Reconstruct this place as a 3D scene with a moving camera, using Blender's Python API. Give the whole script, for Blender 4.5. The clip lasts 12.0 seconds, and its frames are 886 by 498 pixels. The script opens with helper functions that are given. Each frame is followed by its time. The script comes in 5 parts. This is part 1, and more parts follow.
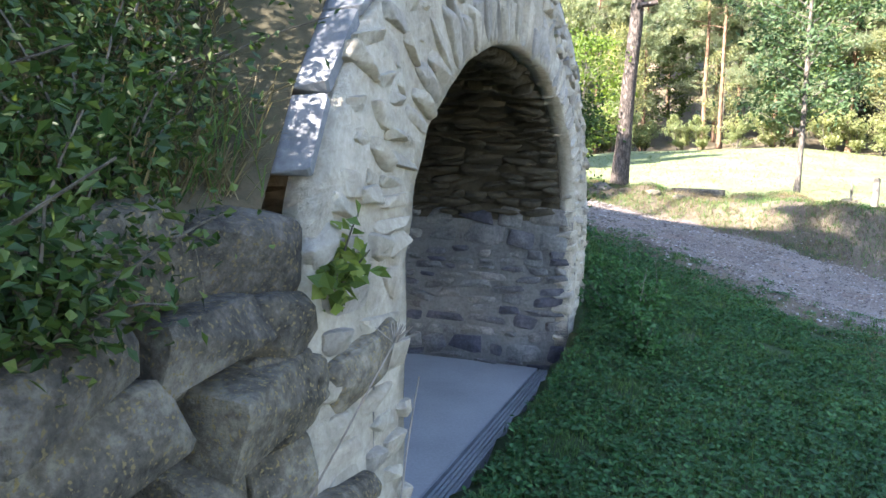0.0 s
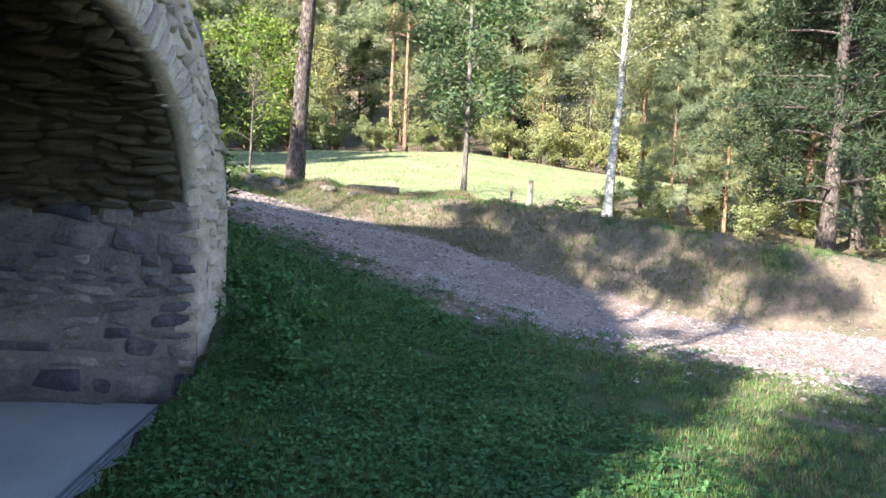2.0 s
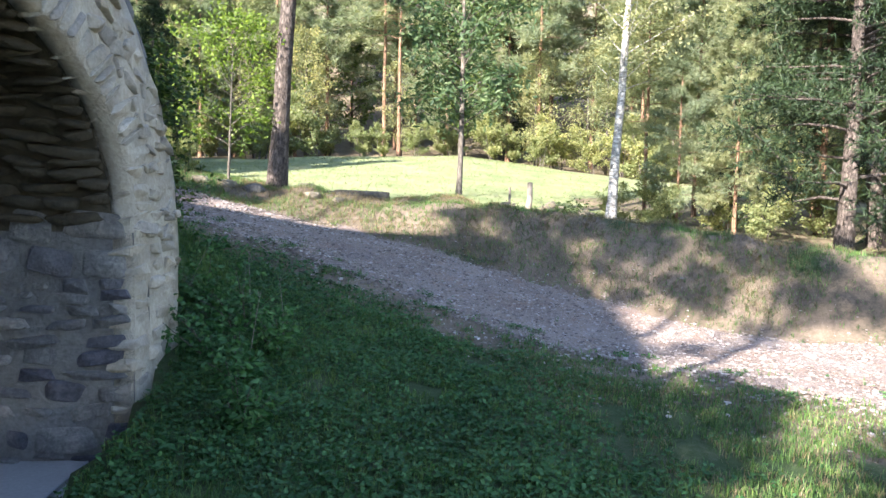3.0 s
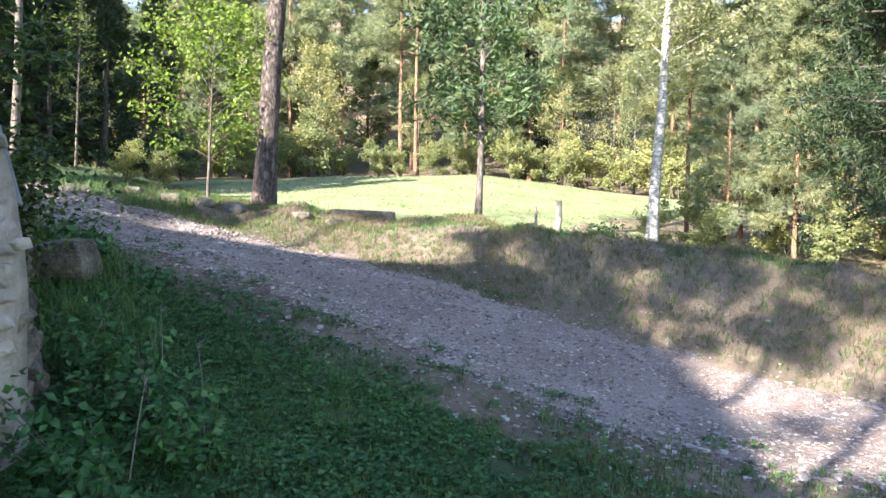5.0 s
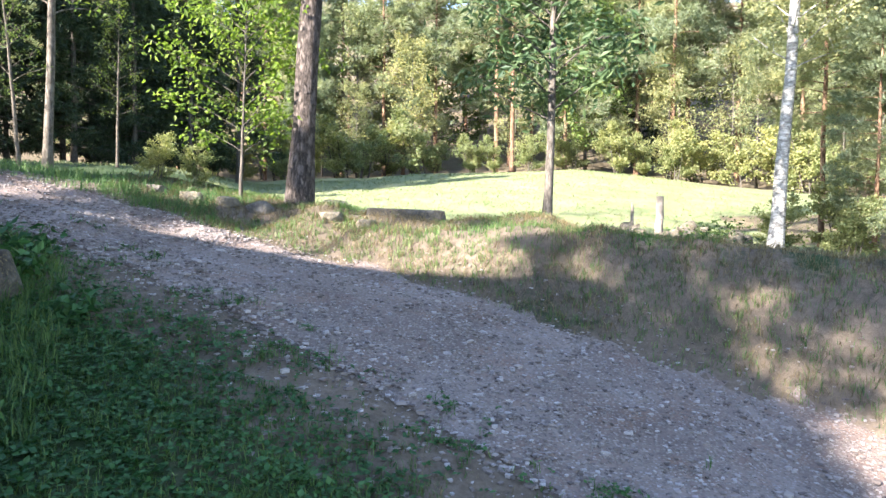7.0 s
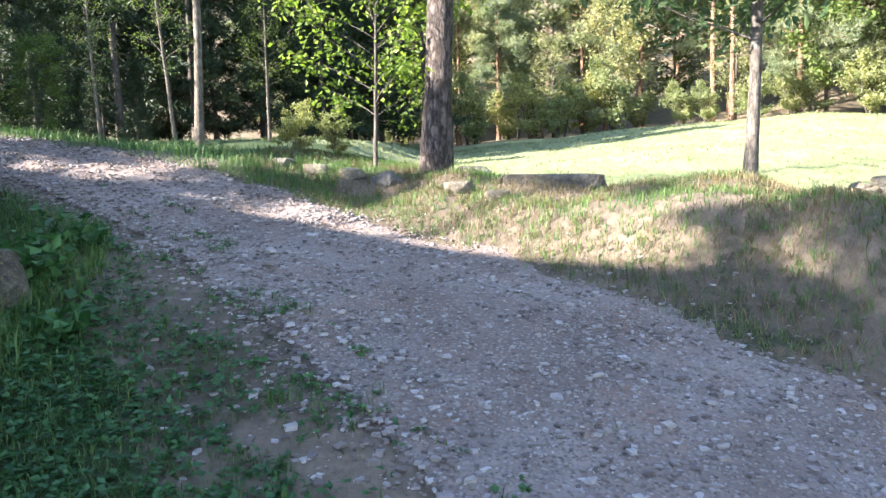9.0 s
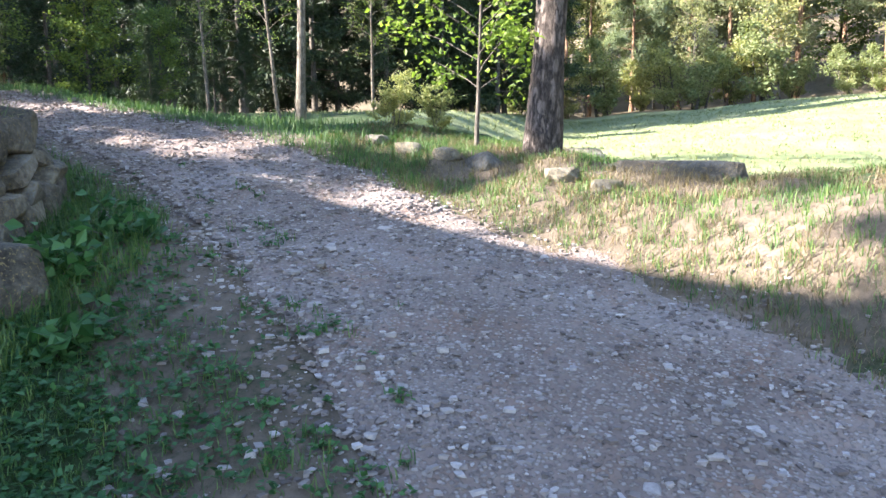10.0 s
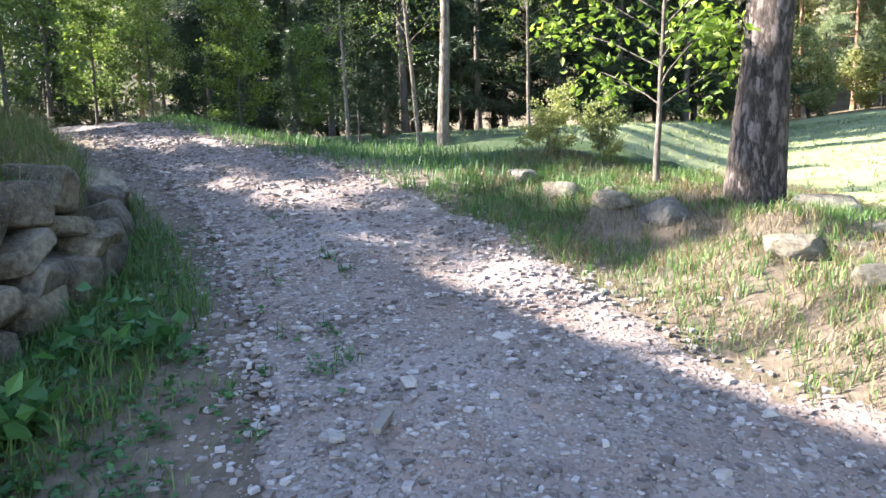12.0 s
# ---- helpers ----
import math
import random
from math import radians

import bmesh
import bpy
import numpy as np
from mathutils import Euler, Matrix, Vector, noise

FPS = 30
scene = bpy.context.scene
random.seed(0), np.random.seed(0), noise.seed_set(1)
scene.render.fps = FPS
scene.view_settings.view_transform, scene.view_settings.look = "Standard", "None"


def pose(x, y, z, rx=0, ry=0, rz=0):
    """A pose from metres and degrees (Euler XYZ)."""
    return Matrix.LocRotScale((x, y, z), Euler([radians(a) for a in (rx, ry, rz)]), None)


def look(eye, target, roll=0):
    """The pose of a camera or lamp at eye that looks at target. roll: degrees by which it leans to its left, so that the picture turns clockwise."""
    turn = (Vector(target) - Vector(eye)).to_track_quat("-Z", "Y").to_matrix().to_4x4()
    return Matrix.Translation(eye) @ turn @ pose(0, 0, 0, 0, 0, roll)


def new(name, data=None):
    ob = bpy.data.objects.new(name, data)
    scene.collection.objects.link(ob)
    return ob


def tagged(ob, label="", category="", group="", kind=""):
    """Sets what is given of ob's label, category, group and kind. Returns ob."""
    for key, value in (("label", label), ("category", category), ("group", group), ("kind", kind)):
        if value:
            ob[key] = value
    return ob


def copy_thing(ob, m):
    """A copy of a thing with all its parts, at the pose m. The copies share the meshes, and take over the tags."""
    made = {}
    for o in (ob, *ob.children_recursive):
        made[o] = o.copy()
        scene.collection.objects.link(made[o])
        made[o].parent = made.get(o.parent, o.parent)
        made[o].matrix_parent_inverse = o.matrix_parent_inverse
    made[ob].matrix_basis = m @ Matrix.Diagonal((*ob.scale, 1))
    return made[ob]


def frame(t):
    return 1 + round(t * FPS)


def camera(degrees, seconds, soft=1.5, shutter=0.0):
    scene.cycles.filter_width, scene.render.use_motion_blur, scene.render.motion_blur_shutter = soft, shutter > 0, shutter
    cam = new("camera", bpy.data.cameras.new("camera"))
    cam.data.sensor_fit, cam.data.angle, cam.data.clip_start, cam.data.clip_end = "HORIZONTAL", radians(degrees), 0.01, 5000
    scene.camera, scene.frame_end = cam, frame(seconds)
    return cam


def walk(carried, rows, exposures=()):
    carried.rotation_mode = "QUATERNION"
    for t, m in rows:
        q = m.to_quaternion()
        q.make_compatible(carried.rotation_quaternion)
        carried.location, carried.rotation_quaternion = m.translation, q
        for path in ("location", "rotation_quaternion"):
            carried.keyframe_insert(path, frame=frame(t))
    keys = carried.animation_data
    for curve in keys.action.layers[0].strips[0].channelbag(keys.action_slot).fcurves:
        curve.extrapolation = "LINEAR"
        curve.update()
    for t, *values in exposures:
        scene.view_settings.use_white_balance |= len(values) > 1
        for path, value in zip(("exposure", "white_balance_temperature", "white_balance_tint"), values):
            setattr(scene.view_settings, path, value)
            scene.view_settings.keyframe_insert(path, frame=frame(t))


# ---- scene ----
cam = camera(67.2, 12.0)
METRES, EYE, TILT, LEAN, TURN = 11.5, 1.5, -5.0, -1.5, 0.0
ROWS = [
    (0.0, 0.0, 0.0, 0.0, -0.0, 0.0, 0.0),
    (0.5, 0.0158, 0.0121, -0.0017, -12.42, -1.81, 1.78),
    (1.0, 0.029, 0.0324, -0.0008, -22.47, -0.9, 1.31),
    (1.5, 0.0488, 0.0595, -0.0012, -26.09, -0.23, 2.0),
    (2.0, 0.0729, 0.0915, 0.0009, -25.1, -0.28, 1.14),
    (2.5, 0.0931, 0.1311, 0.004, -25.65, -0.2, 1.94),
    (3.0, 0.1153, 0.1706, 0.006, -25.3, 0.16, 2.29),
    (5.0, 0.2006, 0.3394, 0.0196, -23.6, 2.07, 2.4),
    (5.5, 0.227, 0.3731, 0.0211, -21.81, 2.16, 2.66),
    (6.0, 0.2575, 0.4083, 0.0235, -17.7, 1.78, 2.91),
    (6.5, 0.2885, 0.4414, 0.03, -17.71, 2.24, 2.73),
    (7.0, 0.3201, 0.4726, 0.0332, -14.33, 2.27, 1.99),
    (7.5, 0.3469, 0.5047, 0.0342, -9.75, 0.85, 2.22),
    (9.5, 0.4207, 0.6565, 0.0596, 9.18, -1.1, 1.59),
    (10.0, 0.426, 0.6981, 0.0693, 14.59, -2.54, 0.59),
    (10.5, 0.4243, 0.7413, 0.0809, 18.54, -2.05, 1.04),
    (11.0, 0.4204, 0.7822, 0.0921, 25.82, -1.61, 0.36),
    (11.5, 0.41, 0.8183, 0.1005, 28.38, -1.6, -0.25),
    (12.0, 0.3979, 0.8544, 0.1133, 29.75, -2.02, 0.22),
]
EXPO = [(t, stops, 6500, 16) for t, stops in ((0.0, 3.35), (0.5, 3.0), (1.0, 2.6), (1.5, 2.65), (2.2, 2.72), (5.0, 2.8), (7.0, 2.95), (9.5, 3.14), (12.0, 3.24))]
walk(cam, [(t, pose(0, 0, EYE, TILT, LEAN, TURN) @ pose(METRES * x, METRES * y, METRES * z, 90 + pitch, roll, yaw)) for t, x, y, z, yaw, pitch, roll in ROWS], EXPO)

# ---- daylight ----
SUN_AZ, SUN_EL = radians(205.0), radians(28.5)   # direction towards the sun, counted from +x
world = bpy.data.worlds.new("sky")
scene.world = world
world.use_nodes = True
wn = world.node_tree.nodes
sky = wn.new("ShaderNodeTexSky")
sky.sky_type, sky.sun_disc = "NISHITA", False
sky.sun_elevation, sky.sun_rotation = SUN_EL, radians(90) - SUN_AZ
sky.altitude, sky.air_density, sky.dust_density = 1000, 1.0, 0.6
world.node_tree.links.new(sky.outputs[0], wn["Background"].inputs[0])
wn["Background"].inputs[1].default_value = 0.125
sun = new("sun", bpy.data.lights.new("sun", "SUN"))
sun.data.energy, sun.data.angle, sun.data.color = 5.0, radians(0.6), (1.0, 0.945, 0.85)
to_sun = Vector((math.cos(SUN_AZ) * math.cos(SUN_EL), math.sin(SUN_AZ) * math.cos(SUN_EL), math.sin(SUN_EL)))
sun.matrix_world = look(to_sun * 60, (0, 0, 0))

# ---- materials ----
def material(name):
    m = bpy.data.materials.new(name)
    m.use_nodes = True
    return m, m.node_tree.nodes, m.node_tree.links, m.node_tree.nodes["Principled BSDF"]


def noise_node(nodes, links, scale, detail=6, rough=0.6, space="Object"):
    tc = nodes.new("ShaderNodeTexCoord")
    n = nodes.new("ShaderNodeTexNoise")
    n.inputs["Scale"].default_value, n.inputs["Detail"].default_value, n.inputs["Roughness"].default_value = scale, detail, rough
    if space == "World":
        g = nodes.new("ShaderNodeNewGeometry")
        links.new(g.outputs["Position"], n.inputs["Vector"])
    else:
        links.new(tc.outputs[space], n.inputs["Vector"])
    return n


def ramp_node(nodes, links, fac, stops):
    r = nodes.new("ShaderNodeValToRGB")
    e = r.color_ramp.elements
    e[0].position, e[0].color = stops[0][0], (*stops[0][1], 1)
    e[1].position, e[1].color = stops[-1][0], (*stops[-1][1], 1)
    for p, c in stops[1:-1]:
        k = e.new(p)
        k.color = (*c, 1)
    links.new(fac, r.inputs[0])
    return r


def mix_node(nodes, links, fac, a, b, mode="MIX"):
    m = nodes.new("ShaderNodeMix")
    m.data_type, m.blend_type = "RGBA", mode
    for socket, value in ((m.inputs[0], fac), (m.inputs[6], a), (m.inputs[7], b)):
        if isinstance(value, (int, float)):
            socket.default_value = value
        elif isinstance(value, tuple):
            socket.default_value = (*value, 1)
        else:
            links.new(value, socket)
    return m.outputs[2]


def bump_node(nodes, links, height, bsdf, strength, dist):
    b = nodes.new("ShaderNodeBump")
    b.inputs["Strength"].default_value, b.inputs["Distance"].default_value = strength, dist
    links.new(height, b.inputs["Height"])
    links.new(b.outputs[0], bsdf.inputs["Normal"])


def earthy(name, stops, big=0.6, small=14.0, rough=0.95, bump=0.6, dist=0.02, vary=0.0, speck=None):
    """A dull surface with patches and grain; vary: how far single pieces differ."""
    m, nodes, links, bsdf = material(name)
    a, b = noise_node(nodes, links, big, 5, 0.6, "World"), noise_node(nodes, links, small, 8, 0.7, "World")
    blend = nodes.new("ShaderNodeMath")
    blend.operation = "MULTIPLY_ADD"
    links.new(a.outputs[0], blend.inputs[0])
    blend.inputs[1].default_value = 0.55
    half = nodes.new("ShaderNodeMath")
    half.operation, half.inputs[1].default_value = "MULTIPLY", 0.45
    links.new(b.outputs[0], half.inputs[0])
    links.new(half.outputs[0], blend.inputs[2])
    colour = ramp_node(nodes, links, blend.outputs[0], stops).outputs[0]
    if speck:
        c = noise_node(nodes, links, small * 3.1, 3, 0.5, "World")
        f = ramp_node(nodes, links, c.outputs[0], [(0.58, (0, 0, 0)), (0.66, (1, 1, 1))])
        colour = mix_node(nodes, links, f.outputs[0], colour, speck)
    if vary:
        info = nodes.new("ShaderNodeObjectInfo")
        tone = ramp_node(nodes, links, info.outputs["Random"], [(0, (1 - vary, 1 - vary, 1 - vary * 0.8)), (0.5, (1, 0.98, 0.95)), (1, (1 + vary * 0.3, 1 + vary * 0.15, 1))])
        colour = mix_node(nodes, links, 1.0, colour, tone.outputs[0], "MULTIPLY")
    links.new(colour, bsdf.inputs["Base Color"])
    bsdf.inputs["Roughness"].default_value = rough
    bsdf.inputs["Specular IOR Level"].default_value = 0.25
    bump_node(nodes, links, b.outputs[0], bsdf, bump, dist)
    return m


def leafy(name, dark, mid, light, through_light=0.35, rough=0.55):
    """Leaves: each one its own tone, some light passing through."""
    m, nodes, links, bsdf = material(name)
    g = nodes.new("ShaderNodeNewGeometry")
    info = nodes.new("ShaderNodeObjectInfo")
    r = ramp_node(nodes, links, g.outputs["Random Per Island"], [(0, dark), (0.5, mid), (1, light)])
    patch = noise_node(nodes, links, 0.9, 3, 0.5, "World")
    tone = ramp_node(nodes, links, patch.outputs[0], [(0.3, (0.72, 0.78, 0.75)), (0.7, (1.15, 1.1, 0.95))])
    own = ramp_node(nodes, links, info.outputs["Random"], [(0, (0.8, 0.86, 0.85)), (1, (1.2, 1.12, 0.95))])
    c = mix_node(nodes, links, 1.0, mix_node(nodes, links, 1.0, r.outputs[0], tone.outputs[0], "MULTIPLY"), own.outputs[0], "MULTIPLY")
    links.new(c, bsdf.inputs["Base Color"])
    bsdf.inputs["Roughness"].default_value = rough
    bsdf.inputs["Specular IOR Level"].default_value = 0.3
    t = nodes.new("ShaderNodeBsdfTranslucent")
    links.new(mix_node(nodes, links, 1.0, c, (1.15, 1.2, 0.78), "MULTIPLY"), t.inputs[0])
    s = nodes.new("ShaderNodeMixShader")
    s.inputs[0].default_value = through_light
    links.new(bsdf.outputs[0], s.inputs[1])
    links.new(t.outputs[0], s.inputs[2])
    links.new(s.outputs[0], nodes["Material Output"].inputs[0])
    return m


def barky(name, dark, light, scale=9.0, stretch=0.22, bump=1.0, dist=0.03, rings=False):
    m, nodes, links, bsdf = material(name)
    tc, mp = nodes.new("ShaderNodeTexCoord"), nodes.new("ShaderNodeMapping")
    mp.inputs["Scale"].default_value = (1, 1, stretch)
    links.new(tc.outputs["Object"], mp.inputs[0])
    v, n = nodes.new("ShaderNodeTexVoronoi"), nodes.new("ShaderNodeTexNoise")
    v.feature = "DISTANCE_TO_EDGE"
    v.inputs["Scale"].default_value = scale
    n.inputs["Scale"].default_value, n.inputs["Detail"].default_value, n.inputs["Roughness"].default_value = scale * 2.2, 8, 0.7
    links.new(mp.outputs[0], n.inputs["Vector"])
    wobble = mix_node(nodes, links, 0.12, mp.outputs[0], n.outputs["Color"])
    links.new(wobble, v.inputs["Vector"])
    plates = ramp_node(nodes, links, v.outputs["Distance"], [(0.0, (0.25, 0.25, 0.25)), (0.16, (1, 1, 1))])
    base = ramp_node(nodes, links, n.outputs[0], [(0.35, dark), (0.68, light)])
    links.new(mix_node(nodes, links, 0.65, base.outputs[0], plates.outputs[0], "MULTIPLY"), bsdf.inputs["Base Color"])
    bsdf.inputs["Roughness"].default_value = 0.95
    bsdf.inputs["Specular IOR Level"].default_value = 0.2
    h = mix_node(nodes, links, 0.4, plates.outputs[0], n.outputs["Color"])
    bump_node(nodes, links, h, bsdf, bump, dist)
    return m


M_HILL = earthy("dry_hillside", [(0.3, (0.03, 0.03, 0.016)), (0.5, (0.055, 0.048, 0.028)), (0.65, (0.10, 0.08, 0.05))], 0.8, 16)
def gravel_material():
    """Trodden earth packed with small stones of many greys."""
    m, nodes, links, bsdf = material("gravel")
    g = nodes.new("ShaderNodeNewGeometry")
    big, fine = noise_node(nodes, links, 1.1, 5, 0.6, "World"), noise_node(nodes, links, 30, 8, 0.7, "World")
    earth = ramp_node(nodes, links, big.outputs[0], [(0.3, (0.115, 0.087, 0.072)), (0.5, (0.165, 0.13, 0.113)), (0.68, (0.215, 0.18, 0.163))]).outputs[0]
    rust = noise_node(nodes, links, 2.3, 6, 0.7, "World")
    patch = ramp_node(nodes, links, rust.outputs[0], [(0.5, (0, 0, 0)), (0.66, (0.7, 0.7, 0.7))]).outputs[0]
    earth = mix_node(nodes, links, patch, earth, (0.17, 0.108, 0.078))
    v = nodes.new("ShaderNodeTexVoronoi")
    v.inputs["Scale"].default_value = 42
    warp = mix_node(nodes, links, 0.02, g.outputs["Position"], fine.outputs["Color"])
    links.new(warp, v.inputs["Vector"])
    tone = ramp_node(nodes, links, v.outputs["Color"], [(0.1, (0.09, 0.072, 0.062)), (0.5, (0.20, 0.172, 0.158)), (0.85, (0.285, 0.258, 0.243))]).outputs[0]
    mask = ramp_node(nodes, links, v.outputs["Distance"], [(0.32, (1, 1, 1)), (0.55, (0, 0, 0))]).outputs[0]
    c = mix_node(nodes, links, mix_node(nodes, links, 1.0, mask, (0.75, 0.75, 0.75), "MULTIPLY"), earth, tone)
    links.new(mix_node(nodes, links, 0.35, c, fine.outputs[0], "OVERLAY"), bsdf.inputs["Base Color"])
    bsdf.inputs["Roughness"].default_value = 0.95
    bsdf.inputs["Specular IOR Level"].default_value = 0.2
    bump_node(nodes, links, mix_node(nodes, links, 0.3, mask, fine.outputs["Color"]), bsdf, 0.9, 0.012)
    return m


M_GRAVEL = gravel_material()
M_PEBBLE = earthy("pebble", [(0.3, (0.16, 0.145, 0.135)), (0.6, (0.34, 0.315, 0.295))], 4, 40, vary=0.35)
M_MORTAR = earthy("lime_mortar", [(0.32, (0.22, 0.19, 0.145)), (0.5, (0.38, 0.34, 0.275)), (0.66, (0.52, 0.475, 0.395))], 2.6, 26, bump=1.0, dist=0.03)
M_FACESTONE = earthy("pale_stone", [(0.3, (0.21, 0.19, 0.155)), (0.5, (0.36, 0.33, 0.275)), (0.66, (0.50, 0.465, 0.39))], 3.0, 30, vary=0.28, bump=1.0, dist=0.03)
M_GREYSTONE = earthy("grey_schist", [(0.32, (0.06, 0.062, 0.066)), (0.5, (0.15, 0.152, 0.153)), (0.66, (0.29, 0.283, 0.272))], 3.6, 34, vary=0.6, bump=1.0, dist=0.03)
M_GREYMORTAR = earthy("grey_mortar", [(0.3, (0.07, 0.068, 0.066)), (0.6, (0.19, 0.185, 0.178))], 1.6, 30, bump=1.0, dist=0.03)
# Vault stone, its brown darkened for the little light that reaches inside.
M_VAULT = earthy("shaded_vault_stone", [(0.3, (0.022, 0.019, 0.013)), (0.6, (0.085, 0.072, 0.05))], 2.2, 24, bump=1.0, dist=0.04)
M_CONCRETE = earthy("concrete", [(0.3, (0.25, 0.243, 0.235)), (0.6, (0.37, 0.36, 0.35))], 0.9, 40, bump=0.15, dist=0.005)
M_ROCK = earthy("lichen_boulder", [(0.38, (0.034, 0.031, 0.025)), (0.5, (0.11, 0.10, 0.08)), (0.62, (0.25, 0.23, 0.185))], 2.2, 22, vary=0.35, bump=0.9, dist=0.03, speck=(0.20, 0.16, 0.08))
M_STEEL = earthy("galvanised_grate", [(0.3, (0.16, 0.17, 0.18)), (0.6, (0.28, 0.29, 0.30))], 3, 60, rough=0.5, bump=0.1)
M_PINEBARK = barky("pine_bark", (0.045, 0.037, 0.032), (0.185, 0.15, 0.13), 15, 0.33, 1.0, 0.03)
M_REDBARK = barky("red_pine_bark", (0.10, 0.06, 0.04), (0.36, 0.22, 0.14), 6)
M_GREYBARK = barky("grey_bark", (0.05, 0.043, 0.035), (0.17, 0.15, 0.125), 14, 0.3, 0.5, 0.01)
M_THINBARK = barky("pale_grey_bark", (0.08, 0.07, 0.055), (0.22, 0.19, 0.155), 14, 0.3, 0.5, 0.01)
M_BIRCHBARK = barky("birch_bark", (0.17, 0.155, 0.135), (0.58, 0.56, 0.52), 5, 1.8, 0.3, 0.01)
# Needles lighter than real ones: the far wood's sunlit haze is in the colour.
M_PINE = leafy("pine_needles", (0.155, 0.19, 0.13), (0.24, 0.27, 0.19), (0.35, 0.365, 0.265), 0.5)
# Dark fir needles; on pines the same tone stands in for shade.
M_DARKPINE = leafy("dark_shaded_needles", (0.012, 0.026, 0.014), (0.025, 0.045, 0.022), (0.045, 0.07, 0.03), 0.12)
M_LEAF = leafy("broad_leaves", (0.06, 0.10, 0.03), (0.11, 0.165, 0.045), (0.20, 0.25, 0.07), 0.45)
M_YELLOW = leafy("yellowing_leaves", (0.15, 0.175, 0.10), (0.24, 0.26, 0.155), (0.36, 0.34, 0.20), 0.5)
M_ASH = leafy("ash_leaves", (0.05, 0.09, 0.045), (0.09, 0.14, 0.07), (0.15, 0.20, 0.095), 0.45)
M_BRIGHT = leafy("young_leaves", (0.08, 0.13, 0.02), (0.15, 0.22, 0.04), (0.25, 0.32, 0.07), 0.5)
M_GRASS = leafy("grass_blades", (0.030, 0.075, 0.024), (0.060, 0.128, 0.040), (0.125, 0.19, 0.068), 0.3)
M_DRYGRASS = leafy("dry_grass", (0.085, 0.066, 0.042), (0.15, 0.118, 0.078), (0.235, 0.19, 0.125), 0.25)
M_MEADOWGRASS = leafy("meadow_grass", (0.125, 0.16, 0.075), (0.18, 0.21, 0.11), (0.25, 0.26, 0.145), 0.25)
# Undergrowth leaves, lightened for the same haze.
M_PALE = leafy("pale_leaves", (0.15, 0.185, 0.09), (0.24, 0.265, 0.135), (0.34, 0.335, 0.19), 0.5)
M_CLOVER = leafy("clover_leaves", (0.019, 0.068, 0.023), (0.037, 0.112, 0.037), (0.072, 0.165, 0.062), 0.3)
M_IVY = leafy("ivy_leaves", (0.014, 0.034, 0.01), (0.03, 0.066, 0.016), (0.085, 0.12, 0.03), 0.25)
M_DEAD = earthy("dead_wood", [(0.3, (0.10, 0.083, 0.065)), (0.6, (0.23, 0.20, 0.17))], 4, 30)

def ground_material():
    """Soil, meadow, dry bank and litter, blended by the plan's own masks."""
    m, nodes, links, bsdf = material("grassy_ground")
    at = nodes.new("ShaderNodeAttribute")
    at.attribute_name = "cover"
    sep = nodes.new("ShaderNodeSeparateColor")
    links.new(at.outputs["Color"], sep.inputs[0])
    big, fine = noise_node(nodes, links, 0.8, 5, 0.6, "World"), noise_node(nodes, links, 17, 8, 0.72, "World")
    mixv = nodes.new("ShaderNodeMath")
    mixv.operation = "ADD"
    links.new(big.outputs[0], mixv.inputs[0])
    links.new(fine.outputs[0], mixv.inputs[1])
    half = nodes.new("ShaderNodeMath")
    half.operation, half.inputs[1].default_value = "MULTIPLY", 0.5
    links.new(mixv.outputs[0], half.inputs[0])
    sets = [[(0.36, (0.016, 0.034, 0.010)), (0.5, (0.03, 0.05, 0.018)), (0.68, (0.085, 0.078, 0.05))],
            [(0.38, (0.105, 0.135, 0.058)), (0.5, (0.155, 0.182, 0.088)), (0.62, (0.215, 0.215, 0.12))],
            [(0.36, (0.055, 0.047, 0.032)), (0.5, (0.105, 0.082, 0.06)), (0.64, (0.165, 0.13, 0.098))],
            [(0.36, (0.075, 0.06, 0.038)), (0.5, (0.13, 0.105, 0.068)), (0.64, (0.19, 0.15, 0.10))]]
    cols = [ramp_node(nodes, links, half.outputs[0], s).outputs[0] for s in sets]
    c = cols[0]
    for k in (1, 2, 3):
        soft = nodes.new("ShaderNodeMath")
        soft.operation = "ADD"
        links.new(sep.outputs[k - 1], soft.inputs[0])
        links.new(half.outputs[0], soft.inputs[1])
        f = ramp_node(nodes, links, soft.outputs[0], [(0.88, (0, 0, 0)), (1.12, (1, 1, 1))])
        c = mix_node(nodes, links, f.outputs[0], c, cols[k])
    links.new(c, bsdf.inputs["Base Color"])
    bsdf.inputs["Roughness"].default_value = 0.95
    bsdf.inputs["Specular IOR Level"].default_value = 0.2
    bump_node(nodes, links, fine.outputs[0], bsdf, 0.7, 0.03)
    return m


M_GROUND = ground_material()

